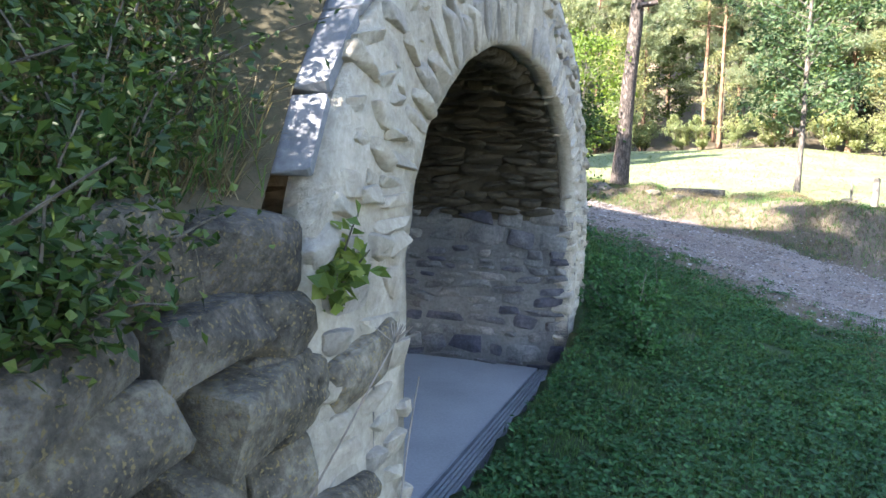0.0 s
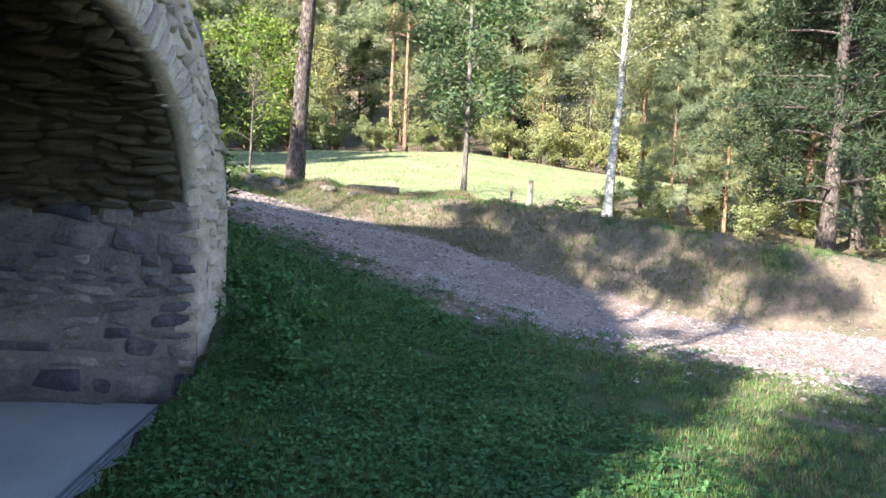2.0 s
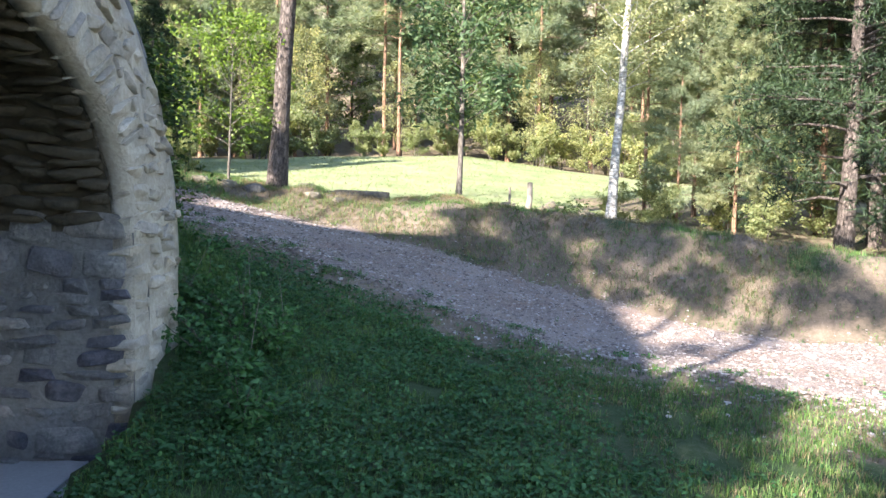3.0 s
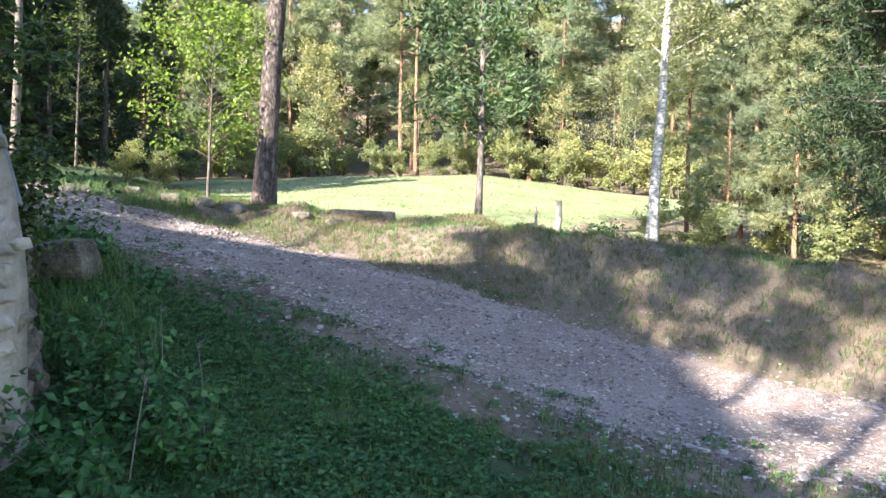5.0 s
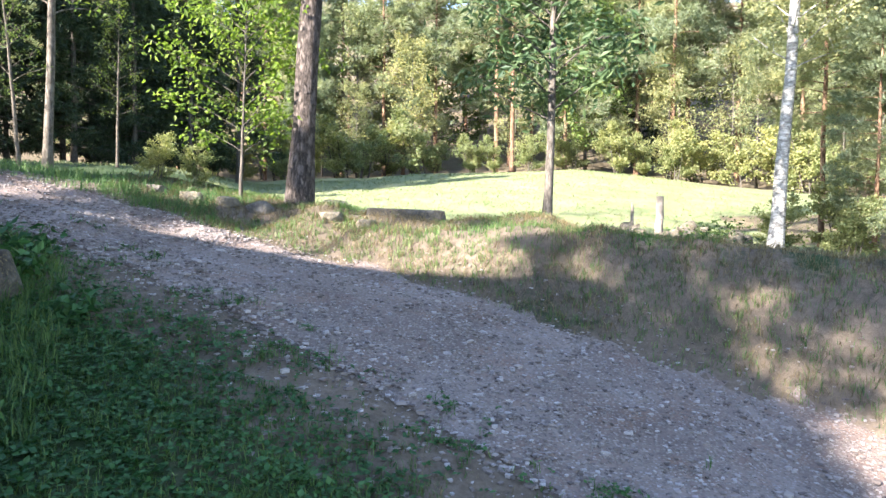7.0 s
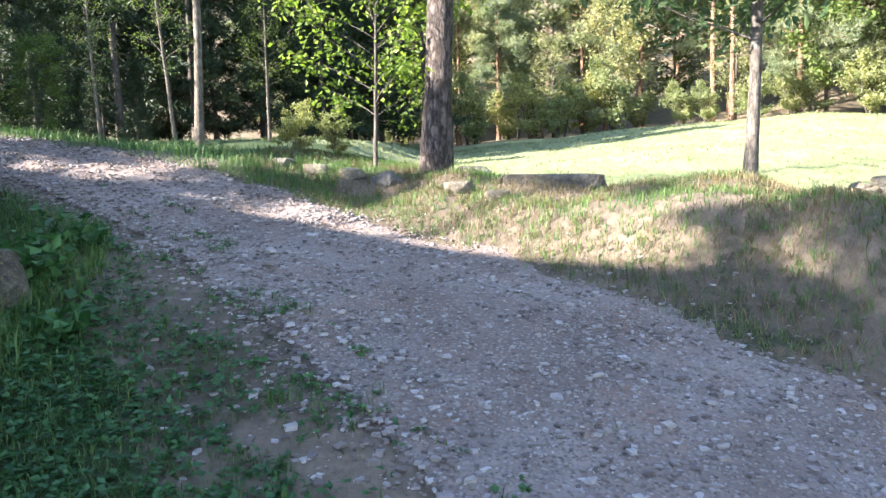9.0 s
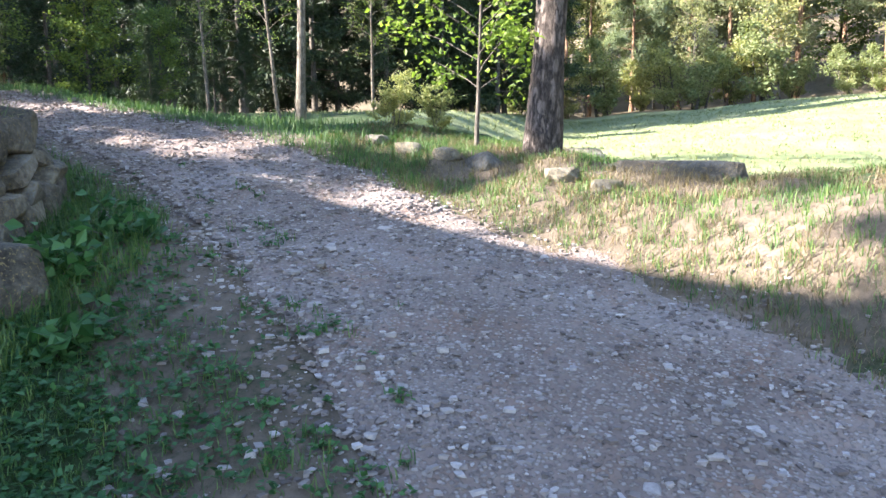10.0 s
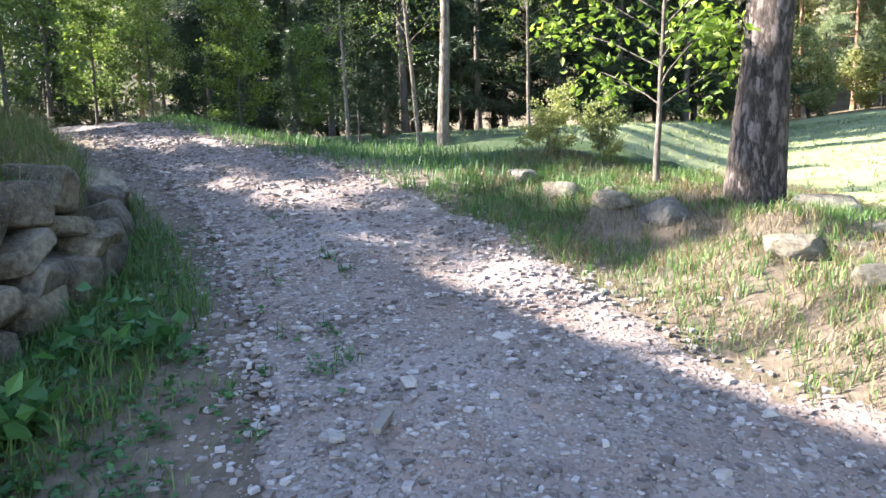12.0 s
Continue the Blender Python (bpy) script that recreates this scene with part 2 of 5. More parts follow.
# ---- mesh helpers ----
class Geo:
    """Gathers vertices and faces of one mesh."""
    def __init__(self):
        self.v, self.f, self.n = [], [], 0

    def add(self, verts, faces):
        verts = np.asarray(verts, float).reshape(-1, 3)
        self.v.append(verts)
        self.f.append(np.asarray(faces, int) + self.n)
        self.n += len(verts)

    def mesh(self, name, mat, smooth=False):
        me = bpy.data.meshes.new(name)
        verts = np.concatenate(self.v)
        sizes = np.concatenate([np.full(len(f), f.shape[1]) for f in self.f])
        loops = np.concatenate([f.ravel() for f in self.f])
        me.vertices.add(len(verts))
        me.vertices.foreach_set("co", verts.ravel().astype(np.float32))
        me.loops.add(len(loops))
        me.loops.foreach_set("vertex_index", loops.astype(np.int32))
        me.polygons.add(len(sizes))
        me.polygons.foreach_set("loop_start", np.concatenate([[0], np.cumsum(sizes)[:-1]]).astype(np.int32))
        me.polygons.foreach_set("use_smooth", np.full(len(sizes), smooth))
        me.update(calc_edges=True)
        me.validate()
        me.materials.append(mat)
        return me


rng = np.random.default_rng(7)


def part(name, geo, mat, parent=None, label="", smooth=False, at=None):
    me = geo if isinstance(geo, bpy.types.Mesh) else geo.mesh(name, mat, smooth)
    ob = new(name, me)
    if parent:
        ob.parent = parent
    if at is not None:
        ob.matrix_basis = at
    return tagged(ob, label)


def tube(geo, pts, radii, segs=8, ridges=0.0):
    pts = np.asarray(pts, float)
    k = len(pts)
    tang = np.gradient(pts, axis=0)
    tang /= np.linalg.norm(tang, axis=1)[:, None] + 1e-9
    ref = np.array([0.0, 1.0, 0.0]) if abs(tang[0][1]) < 0.8 else np.array([1.0, 0, 0])
    a = np.cross(tang, ref)
    a /= np.linalg.norm(a, axis=1)[:, None] + 1e-9
    b = np.cross(tang, a)
    th = np.arange(segs) / segs * 2 * math.pi
    rad = np.asarray(radii, float)[:, None] * (1 + ridges * rng.normal(size=(k, segs)))
    ring = pts[:, None] + rad[..., None] * (np.cos(th)[None, :, None] * a[:, None] + np.sin(th)[None, :, None] * b[:, None])
    i, j = np.meshgrid(np.arange(k - 1), np.arange(segs), indexing="ij")
    p, q = (i * segs + j).ravel(), (i * segs + (j + 1) % segs).ravel()
    geo.add(ring, np.stack([p, q, q + segs, p + segs], 1))


def leaf_cards(geo, centres, length, width, droop=0.0, fold=0.25, flat=0.0):
    """Small pointed leaves, each of two triangles with a fold."""
    c = np.asarray(centres, float)
    n = len(c)
    d = rng.normal(size=(n, 3))
    d[:, 2] = d[:, 2] * (1 - flat) - droop
    d /= np.linalg.norm(d, axis=1)[:, None]
    s = np.cross(d, rng.normal(size=(n, 3)) * (1 - flat) + np.array([0, 0, 1.0]) * (flat + 0.02))
    s /= np.linalg.norm(s, axis=1)[:, None] + 1e-9
    up = np.cross(s, d)
    L = length * rng.uniform(0.6, 1.25, (n, 1))
    W = width * rng.uniform(0.7, 1.2, (n, 1))
    v = np.stack([c, c + d * L * 0.45 + s * W / 2 + up * W * fold, c + d * L, c + d * L * 0.45 - s * W / 2 + up * W * fold], 1)
    base = np.arange(n)[:, None] * 4
    geo.add(v, base + np.array([[0, 1, 2, 3]]))


def needle_tufts(geo, centres, dirs, length, width, per=7):
    """Bunches of thin blades that fan out from a twig."""
    c = np.repeat(np.asarray(centres, float), per, 0)
    d = np.repeat(np.asarray(dirs, float), per, 0) + rng.normal(size=(len(c), 3)) * 0.55
    d /= np.linalg.norm(d, axis=1)[:, None]
    s = np.cross(d, rng.normal(size=d.shape))
    s /= np.linalg.norm(s, axis=1)[:, None]
    L = length * rng.uniform(0.6, 1.2, (len(c), 1))
    v = np.stack([c - s * width / 2, c + s * width / 2, c + d * L], 1)
    geo.add(v, np.arange(len(c))[:, None] * 3 + np.array([[0, 1, 2]]))


def smooth01(x):
    x = np.clip(x, 0, 1)
    return x * x * (3 - 2 * x)


# ---- the lie of the land ----
TRACK = np.array([(-9, 18.2), (-5, 16.5), (-2.2, 15.45), (-0.4, 14.85), (0.75, 14.35), (1.75, 13.75), (3.0, 12.85), (4.15, 11.95), (5.3, 10.8), (6.5, 9.5), (7.6, 7.9), (8.8, 6.2), (10.5, 4.3), (13.5, 2.0), (20, -2.0), (40, -10)], float)
EDGE = np.array([(-4.3, -8.4), (-2.2, -2.7), (-0.3, 2.45), (-0.15, 2.9), (1.37, 7.0), (1.72, 7.9), (1.38, 10.0), (1.05, 11.4), (0.75, 12.1), (0.05, 13.0), (-1.6, 14.0), (-5, 15.2), (-14, 18)], float)


def dense(line, step=0.25):
    """A polyline with its corners rounded and even steps."""
    for _ in range(2):
        mid = [line[0]]
        for a, b in zip(line[:-1], line[1:]):
            mid += [a * 0.75 + b * 0.25, a * 0.25 + b * 0.75]
        line = np.array(mid + [line[-1]])
    run = np.concatenate([[0], np.cumsum(np.linalg.norm(np.diff(line, axis=0), axis=1))])
    at = np.arange(0, run[-1], step)
    return np.stack([np.interp(at, run, line[:, 0]), np.interp(at, run, line[:, 1])], 1), at


TRACK_PTS, TRACK_RUN = dense(TRACK)


def off_line(x, y, pts):
    """Signed distance from a line, positive on its left, and the nearest index."""
    p = np.stack([np.ravel(x), np.ravel(y)], 1)
    d2 = ((p[:, None] - pts[None]) ** 2).sum(2)
    i = d2.argmin(1)
    t = np.gradient(pts, axis=0)[i]
    t /= np.linalg.norm(t, axis=1)[:, None]
    r = p - pts[i]
    side = t[:, 0] * r[:, 1] - t[:, 1] * r[:, 0]
    return (np.sign(side) * np.sqrt(d2.min(1))).reshape(np.shape(x)), i.reshape(np.shape(x))


def bumps(x, y, scale, seed=0.0):
    a = np.sin(x / scale * 1.3 + seed) * np.cos(y / scale * 1.1 - seed * 2) + 0.6 * np.sin((x * 0.7 + y * 1.4) / scale * 2.1 + seed * 3)
    return a + 0.4 * np.sin((x * 1.9 - y * 1.2) / scale * 2.7 + seed * 5)


PROFILE_Y = [-60, -30, 0, 4, 6, 8, 9, 10, 11, 12, 13, 14, 15.5, 18, 22, 30, 60]
PROFILE_Z = [-1.5, -0.6, -0.15, -0.22, -0.15, 0.08, 0.27, 0.5, 0.75, 0.98, 1.15, 1.35, 1.72, 2.15, 2.5, 2.9, 4.5]


CREST_X = [3.6, 4.6, 5.9, 7.0, 7.8, 8.6, 9.1, 10.0, 11.0, 12.5, 16]
CREST_Z = [1.74, 1.68, 1.50, 1.52, 1.38, 1.24, 1.15, 1.09, 0.82, 0.55, 0.2]
SWELL_AZ = [20, 48.8, 56, 63, 71, 78, 82, 88, 92.5, 97, 115]
SWELL_Z = [0.5, 1.2, 1.6, 1.9, 1.55, 1.05, 0.62, 0.3, 0.03, -0.19, -0.44]


def half_width(y):
    return np.interp(y, [8.5, 11.0, 12.5, 14.2, 15.2, 16.0], [1.6, 1.32, 1.12, 0.96, 0.72, 0.55])


def height(x, y):
    """The ground's height."""
    x, y = np.asarray(x, float), np.asarray(y, float)
    z = np.interp(y, PROFILE_Y, PROFILE_Z)
    cross = 0.03 + 0.09 * smooth01((y - 6) / 3.0)
    z = z - cross * np.clip(x - 3.4, -1.8, 4.0)
    d, _ = off_line(x, y, TRACK_PTS)
    e = d - half_width(y)                          # the bank lies beyond the track
    crest = np.interp(x, CREST_X, CREST_Z) + 0.05 * bumps(x, y, 0.9, 0.7)
    climb = smooth01((e + 0.1) / 1.35) * smooth01((x - 3.2) / 1.2)
    z = z + np.maximum(0, crest - z) * climb + 0.03 * bumps(x, y, 0.55) * smooth01(e / 0.8) * (x > 2)
    z = z + 0.10 * np.clip(2.0 - x, 0, 6.5) * smooth01((y - 12.3) / 1.6) * (1 - 0.9 * smooth01((e - 0.3) / 1.5))
    out, az = np.hypot(x - 4, y - 8), np.degrees(np.arctan2(y - 8, x - 4))
    swell = np.interp(az, SWELL_AZ, SWELL_Z) * smooth01((out - 12) / 22)
    mead = 1.22 + 0.083 * (y - 15) - 0.06 * np.clip(x - 6, 0, 10) + 0.02 * bumps(x, y, 2.0, 1.0) + swell
    far = smooth01((e - 2.9) / 1.9) * smooth01((x - 1.0) / 3.0)
    z = z * (1 - far) + mead * far
    wood = np.clip(np.hypot(x - 4, y - 10) - 42, 0, 200)
    z = z + 0.42 * np.clip(wood, 0, 70) * smooth01((y + 5) / 40)
    near = smooth01((26 - np.hypot(x - 4, y - 8)) / 10)
    return z + near * 0.018 * bumps(x, y, 0.35, 2.0) * (1 - 0.6 * smooth01((1.6 - np.abs(d)) / 0.5))


def hz(x, y):
    return float(height(np.array([x]), np.array([y]))[0])


def lattice(xs, ys, zfun):
    X, Y = np.meshgrid(xs, ys, indexing="ij")
    Z = zfun(X, Y)
    i, j = np.meshgrid(np.arange(len(xs) - 1), np.arange(len(ys) - 1), indexing="ij")
    p = (i * len(ys) + j).ravel()
    g = Geo()
    g.add(np.stack([X, Y, Z], -1), np.stack([p, p + len(ys), p + len(ys) + 1, p + 1], 1))
    return g


def spread(lo, hi, step, far, grow=1.22):
    a = list(np.arange(lo, hi + step / 2, step))
    s = step
    while a[-1] < far:
        s *= grow
        a.append(a[-1] + s)
    s = step
    while a[0] > -far:
        s *= grow
        a.insert(0, a[0] - s)
    return np.array(a)


def ground_height(x, y):
    z = height(x, y)
    d, _ = off_line(x, y, TRACK_PTS)
    z = z - 0.07 * smooth01((half_width(y) - 0.12 - np.abs(d)) / 0.25)
    inside = shelter_inside(x, y)
    return np.where(inside, -0.62, z)


# the shelter's own frame: s along its face, depth inwards
FACE0, FACE_U, FACE_N = np.array([-0.15, 2.9]), np.array([0.347, 0.938]), np.array([0.938, -0.347])
OPEN_W, SPRING, CROWN, FLOOR, DEEP = 4.4, 1.2, 2.5, -0.40, 3.6


def shelter_inside(x, y):
    s = (x - FACE0[0]) * FACE_U[0] + (y - FACE0[1]) * FACE_U[1]
    d = -((x - FACE0[0]) * FACE_N[0] + (y - FACE0[1]) * FACE_N[1])
    return (s > -0.6) & (s < OPEN_W + 0.5) & (d > 0.0) & (d < DEEP + 0.5)


ground = part("ground", lattice(spread(-6, 15, 0.16, 260), spread(-4, 20, 0.16, 260), ground_height), M_GROUND, smooth=True)
tagged(ground, "grassy ground rising gently towards a forest", "ground", kind="structure")

def paint_cover(ob):
    """Masks of meadow, dry bank and litter by the plan."""
    me = ob.data
    n = len(me.vertices)
    c = np.empty(n * 3, np.float32)
    me.vertices.foreach_get("co", c)
    x, y = c.reshape(-1, 3)[:, 0].astype(float), c.reshape(-1, 3)[:, 1].astype(float)
    d, _ = off_line(x, y, TRACK_PTS)
    e = d - half_width(y)
    wig = 0.5 * bumps(x, y, 1.3, 4.0)
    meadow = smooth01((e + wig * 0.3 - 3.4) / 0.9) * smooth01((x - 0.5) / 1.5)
    dry = smooth01(e / 0.5) * smooth01((4.3 - e) / 0.8) * smooth01((x - 2.0) / 2) * np.clip(0.75 + 0.25 * bumps(x, y, 0.8, 6.0), 0, 1)
    dry = np.maximum(dry, 0.56 * smooth01((1.0 - np.abs(np.abs(d) - half_width(y) - 0.15)) / 0.6))
    # beyond x 4.9 the dry tone also stands for sunlight on the lawn
    dry = np.maximum(dry, smooth01((x - 4.9) / 1.2) * (d < 0) * np.clip(0.5 + 0.16 * bumps(x, y, 0.6, 2.2), 0, 1))
    wood = (np.hypot(x - 4, y - 10) + wig > 34) | ((x > 13.5 + wig) & (y < 17) & (e > 2)) | ((y > 24 + wig) & (x < 0.5)) | ((x > 17 + wig) & (y < 24) & (e > 2))
    col = np.stack([meadow, dry, wood * 1.0, np.ones(n)], 1)
    a = me.attributes.new("cover", "FLOAT_COLOR", "POINT")
    a.data.foreach_set("color", col.astype(np.float32).ravel())


paint_cover(ground)

def track_lift(k, x, y):
    """Ruts and lumps of the track over the ground, k across it from -1 to 1."""
    return 0.012 - 0.025 * np.exp(-((np.abs(k) - 0.5) / 0.18) ** 2) + 0.010 * bumps(x, y, 0.25, 5)


# gravel track, laid over the ground with ragged edges
def track_sheet():
    pts, run = dense(TRACK, 0.2)
    t = np.gradient(pts, axis=0)
    t /= np.linalg.norm(t, axis=1)[:, None]
    nrm = np.stack([-t[:, 1], t[:, 0]], 1)
    k = np.linspace(-1, 1, 19)
    left = half_width(pts[:, 1]) + 0.07 * bumps(run, run * 0.3, 0.5, 1.0) + 0.05 * bumps(run, run * 0.7, 0.12, 2.0)
    right = half_width(pts[:, 1]) + 0.07 * bumps(run, run * 0.5, 0.6, 3.0) + 0.05 * bumps(run, run * 0.6, 0.13, 4.0)
    w = np.where(k[None] > 0, left[:, None], right[:, None]) * k[None]
    P = pts[:, None] + nrm[:, None] * w[..., None]
    Z = height(P[..., 0], P[..., 1]) + track_lift(k[None], P[..., 0], P[..., 1]) - 0.045 * (np.abs(k[None]) > 0.99)
    i, j = np.meshgrid(np.arange(len(pts) - 1), np.arange(18), indexing="ij")
    p = (i * 19 + j).ravel()
    g = Geo()
    g.add(np.concatenate([P, Z[..., None]], -1), np.stack([p, p + 19, p + 20, p + 1], 1)[:, ::-1])
    return g


track = tagged(part("road", track_sheet(), M_GRAVEL, smooth=True), "rough gravel track with loose pale stones", "track", kind="structure")


# wooded hillside above the walls and over the shelter
def gable_top(s):
    """Height of the shelter's outer arch at s along its face."""
    q = np.clip((s - 2.3) / 3.12, -1, 1)
    return 1.0 + 2.25 * np.sqrt(np.maximum(0, 1 - q * q))


def hillside_sheet():
    pts, run = EDGE_PTS, EDGE_RUN
    t = np.gradient(pts, axis=0)
    t = np.stack([np.convolve(np.pad(t[:, k], 6, "edge"), np.ones(13) / 13, "valid") for k in (0, 1)], 1)
    t /= np.linalg.norm(t, axis=1)[:, None]
    left = np.stack([-t[:, 1], t[:, 0]], 1)
    d = HILL_D
    P = pts[:, None] + left[:, None] * d[None, :, None]
    base = height(pts[:, 0], pts[:, 1])
    s = (pts[:, 0] - FACE0[0]) * FACE_U[0] + (pts[:, 1] - FACE0[1]) * FACE_U[1]
    wall_top = base + np.interp(pts[:, 1], [-3, 1.5, 2.6, 8, 9.5, 11, 12, 13, 14, 15, 18], [1.2, 1.4, 1.45, 0.6, 0.85, 0.75, 0.62, 0.4, 0.22, 0.15, 0.1])
    top = np.where((s > -0.8) & (s < 5.4), np.maximum(gable_top(s) - 0.03, wall_top), wall_top)
    slope = np.interp(pts[:, 1], [-3, 2, 4, 7, 8.5, 10.5, 12, 13.5, 15, 18], [0.8, 0.75, 1.0, 1.1, 1.0, 0.45, 0.3, 0.3, 0.3, 0.3])
    H = top[:, None] + slope[:, None] * np.minimum(d, 3.4)[None] * 0.9 + 0.1 * np.clip(d[None] - 3.4, 0, 80)
    knoll = np.interp(pts[:, 1], [9, 10.5, 12.3, 13.2], [0, 0.45, 0.45, 0.0])
    H = H + knoll[:, None] * smooth01((d - 0.15) / 0.9)[None]
    H = H + 0.06 * bumps(P[..., 0], P[..., 1], 0.5, 3) * smooth01(d / 0.8)[None] + 0.15 * bumps(P[..., 0], P[..., 1], 3, 1) * smooth01(d / 6)[None]
    H[:, 0] = np.where((s > -1.0) & (s < 5.5), H[:, 1], base - 0.2)      # an earth face behind the wall's stones
    n = len(d)
    i, j = np.meshgrid(np.arange(len(pts) - 1), np.arange(n - 1), indexing="ij")
    p = (i * n + j).ravel()
    g = Geo()
    g.add(np.concatenate([P, H[..., None]], -1), np.stack([p, p + n, p + n + 1, p + 1], 1)[:, ::-1])
    return g, P, H


EDGE_PTS, EDGE_RUN = dense(EDGE, 0.2)
HILL_D = np.array([0.17, 0.19, 0.22, 0.4, 0.65, 0.95, 1.3, 1.7, 2.2, 2.8, 3.5, 4.4, 5.5, 7, 9, 12, 16, 22, 30, 42, 60, 85])
hill_geo, HILL_P, HILL_H = hillside_sheet()
hill = tagged(part("hillside_ground", hill_geo, M_HILL, smooth=True), "steep dry hillside with leaf litter and tufts", "ground", kind="structure")


# ---- stone shelter with a vault ----
def face_point(s, z, d=0.0):
    p = FACE0 + FACE_U * s - FACE_N * d
    return np.array([p[0], p[1], z])


def face_matrix(s, z, d, turn=0.0, lean=0.0):
    """A pose with x along the face, y inwards, z up, turned in the plane of the face."""
    m = Matrix(((FACE_U[0], -FACE_N[0], 0, 0), (FACE_U[1], -FACE_N[1], 0, 0), (0, 0, 1, 0), (0, 0, 0, 1)))
    return Matrix.Translation(face_point(s, z, d)) @ m @ Matrix.Rotation(turn, 4, "Y") @ Matrix.Rotation(lean, 4, "X")


def stone_mesh(name, seed, mat, worn=0.12, chips=7, edge=0.05):
    """A rough quarried block of about one metre, to be scaled: a hull of uneven corners with broken edges."""
    r = np.random.default_rng(seed)
    bm = bmesh.new()
    for sx in (-1, 1):
        for sy in (-1, 1):
            for sz in (-1, 1):
                bm.verts.new(np.array((sx, sy, sz)) * (0.5 - r.uniform(0.2, 1.4, 3) * worn))
    for _ in range(chips):
        p = r.uniform(-0.4, 0.4, 3)
        k = int(r.integers(3))
        p[k] = r.choice((-1, 1)) * r.uniform(0.42, 0.5)
        bm.verts.new(p)
    hull = bmesh.ops.convex_hull(bm, input=bm.verts[:])
    loose = [v for v in bm.verts if not v.link_faces]
    bmesh.ops.delete(bm, geom=loose, context="VERTS")
    bmesh.ops.dissolve_limit(bm, angle_limit=0.12, verts=bm.verts[:], edges=bm.edges[:])
    bmesh.ops.bevel(bm, geom=bm.edges[:], offset=edge, segments=1, affect="EDGES", profile=0.6, clamp_overlap=True)
    bmesh.ops.triangulate(bm, faces=bm.faces[:])
    me = bpy.data.meshes.new(name)
    bm.to_mesh(me)
    bm.free()
    me.materials.append(mat)
    return me


FACE_STONES = [stone_mesh("stone", 10 + k, M_FACESTONE, 0.2, 11, 0.06) for k in range(8)]
GREY_STONES = [stone_mesh("stone", 30 + k, M_GREYSTONE, 0.2, 11, 0.05) for k in range(8)]
ROCKS = [stone_mesh("stone", 50 + k, M_ROCK, 0.15, 9, 0.07) for k in range(8)]
BOULDERS = [stone_mesh("boulder", 140 + k, M_ROCK, 0.24, 16, 0.05) for k in range(8)]
PEBBLES = [stone_mesh("stone", 70 + k, M_PEBBLE, 0.2, 5, 0.08) for k in range(6)]
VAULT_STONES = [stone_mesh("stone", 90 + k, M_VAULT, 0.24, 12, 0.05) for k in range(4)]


def piece(meshes, m, size, parent, name="stone"):
    ob = new(name, meshes[int(rng.integers(len(meshes)))])
    ob.parent = parent
    ob.matrix_basis = m @ Matrix.Diagonal((*size, 1))
    return ob


def intrados(n=48):
    """Inner outline of the opening from the floor up and over to the floor."""
    side = np.linspace(FLOOR - 0.1, SPRING, 9)[:-1]
    th = np.linspace(math.pi, 0, n)
    s = np.concatenate([np.zeros(8), OPEN_W / 2 + OPEN_W / 2 * np.cos(th), np.full(8, OPEN_W)])
    z = np.concatenate([side, SPRING + (CROWN - SPRING) * np.sin(th), side[::-1]])
    return s, z


def extrados(n=48):
    side = np.linspace(FLOOR - 0.1, 1.0, 9)[:-1]
    th = np.linspace(math.pi, 0, n)
    s = np.concatenate([np.full(8, -0.80), 2.3 + 3.1 * np.cos(th), np.full(8, 5.4)])
    z = np.concatenate([side, 1.0 + 2.25 * np.sin(th), side[::-1]])
    return s, z


shelter = tagged(new("stone_shelter"), "vaulted rubble-stone shelter with an arched front built into the slope", "shelter")


def arch_front():
    si, zi = intrados()
    so, zo = extrados()
    g = Geo()
    n = len(si)
    k = np.linspace(0, 1, 7)
    front = np.array([[face_point(si[i] * (1 - a) + so[i] * a, zi[i] * (1 - a) + zo[i] * a, 0.0) for a in k] for i in range(n)])
    rough = 0.010 * bumps(front[..., 1] * 1.0, front[..., 2], 0.16, 2)
    front[..., :2] += rough[..., None] * FACE_N
    back = np.array([[face_point(si[i] * (1 - a) + so[i] * a, zi[i] * (1 - a) + zo[i] * a, 0.14) for a in (0, 1)] for i in range(n)])
    i, j = np.meshgrid(np.arange(n - 1), np.arange(6), indexing="ij")
    p = (i * 7 + j).ravel()
    g.add(front, np.stack([p, p + 1, p + 8, p + 7], 1)[:, ::-1])
    for edge, col, flip in ((front[:, 0], back[:, 0], 1), (front[:, -1], back[:, 1], -1), (back[:, 0], back[:, 1], 1)):
        q = np.arange(n - 1)
        g.add(np.concatenate([edge, col]), np.stack([q, q + n, q + n + 1, q + 1], 1)[:, ::flip])
    return g


front = part("front_wall", arch_front(), M_MORTAR, shelter, "pale lime-mortared rubble front with an arch", True)


def swept(outline_s, outline_z, d0, d1, thick, cz, cs, jitter=0.0):
    """A shell that follows an outline into the slope."""
    g = Geo()
    ds = np.linspace(d0, d1, 14)
    n = len(outline_s)
    rows = []
    for off in (0.0, thick):
        v = np.array([[face_point(s + off * np.sign(s - cs) * (abs(s - cs) > 1.9), z + off * (z > cz), d) for d in ds] for s, z in zip(outline_s, outline_z)])
        rows.append(v)
    i, j = np.meshgrid(np.arange(n - 1), np.arange(13), indexing="ij")
    p = (i * 14 + j).ravel()
    g.add(rows[0], np.stack([p, p + 14, p + 15, p + 1], 1)[:, ::-1])
    g.add(rows[1], np.stack([p, p + 14, p + 15, p + 1], 1))
    return g


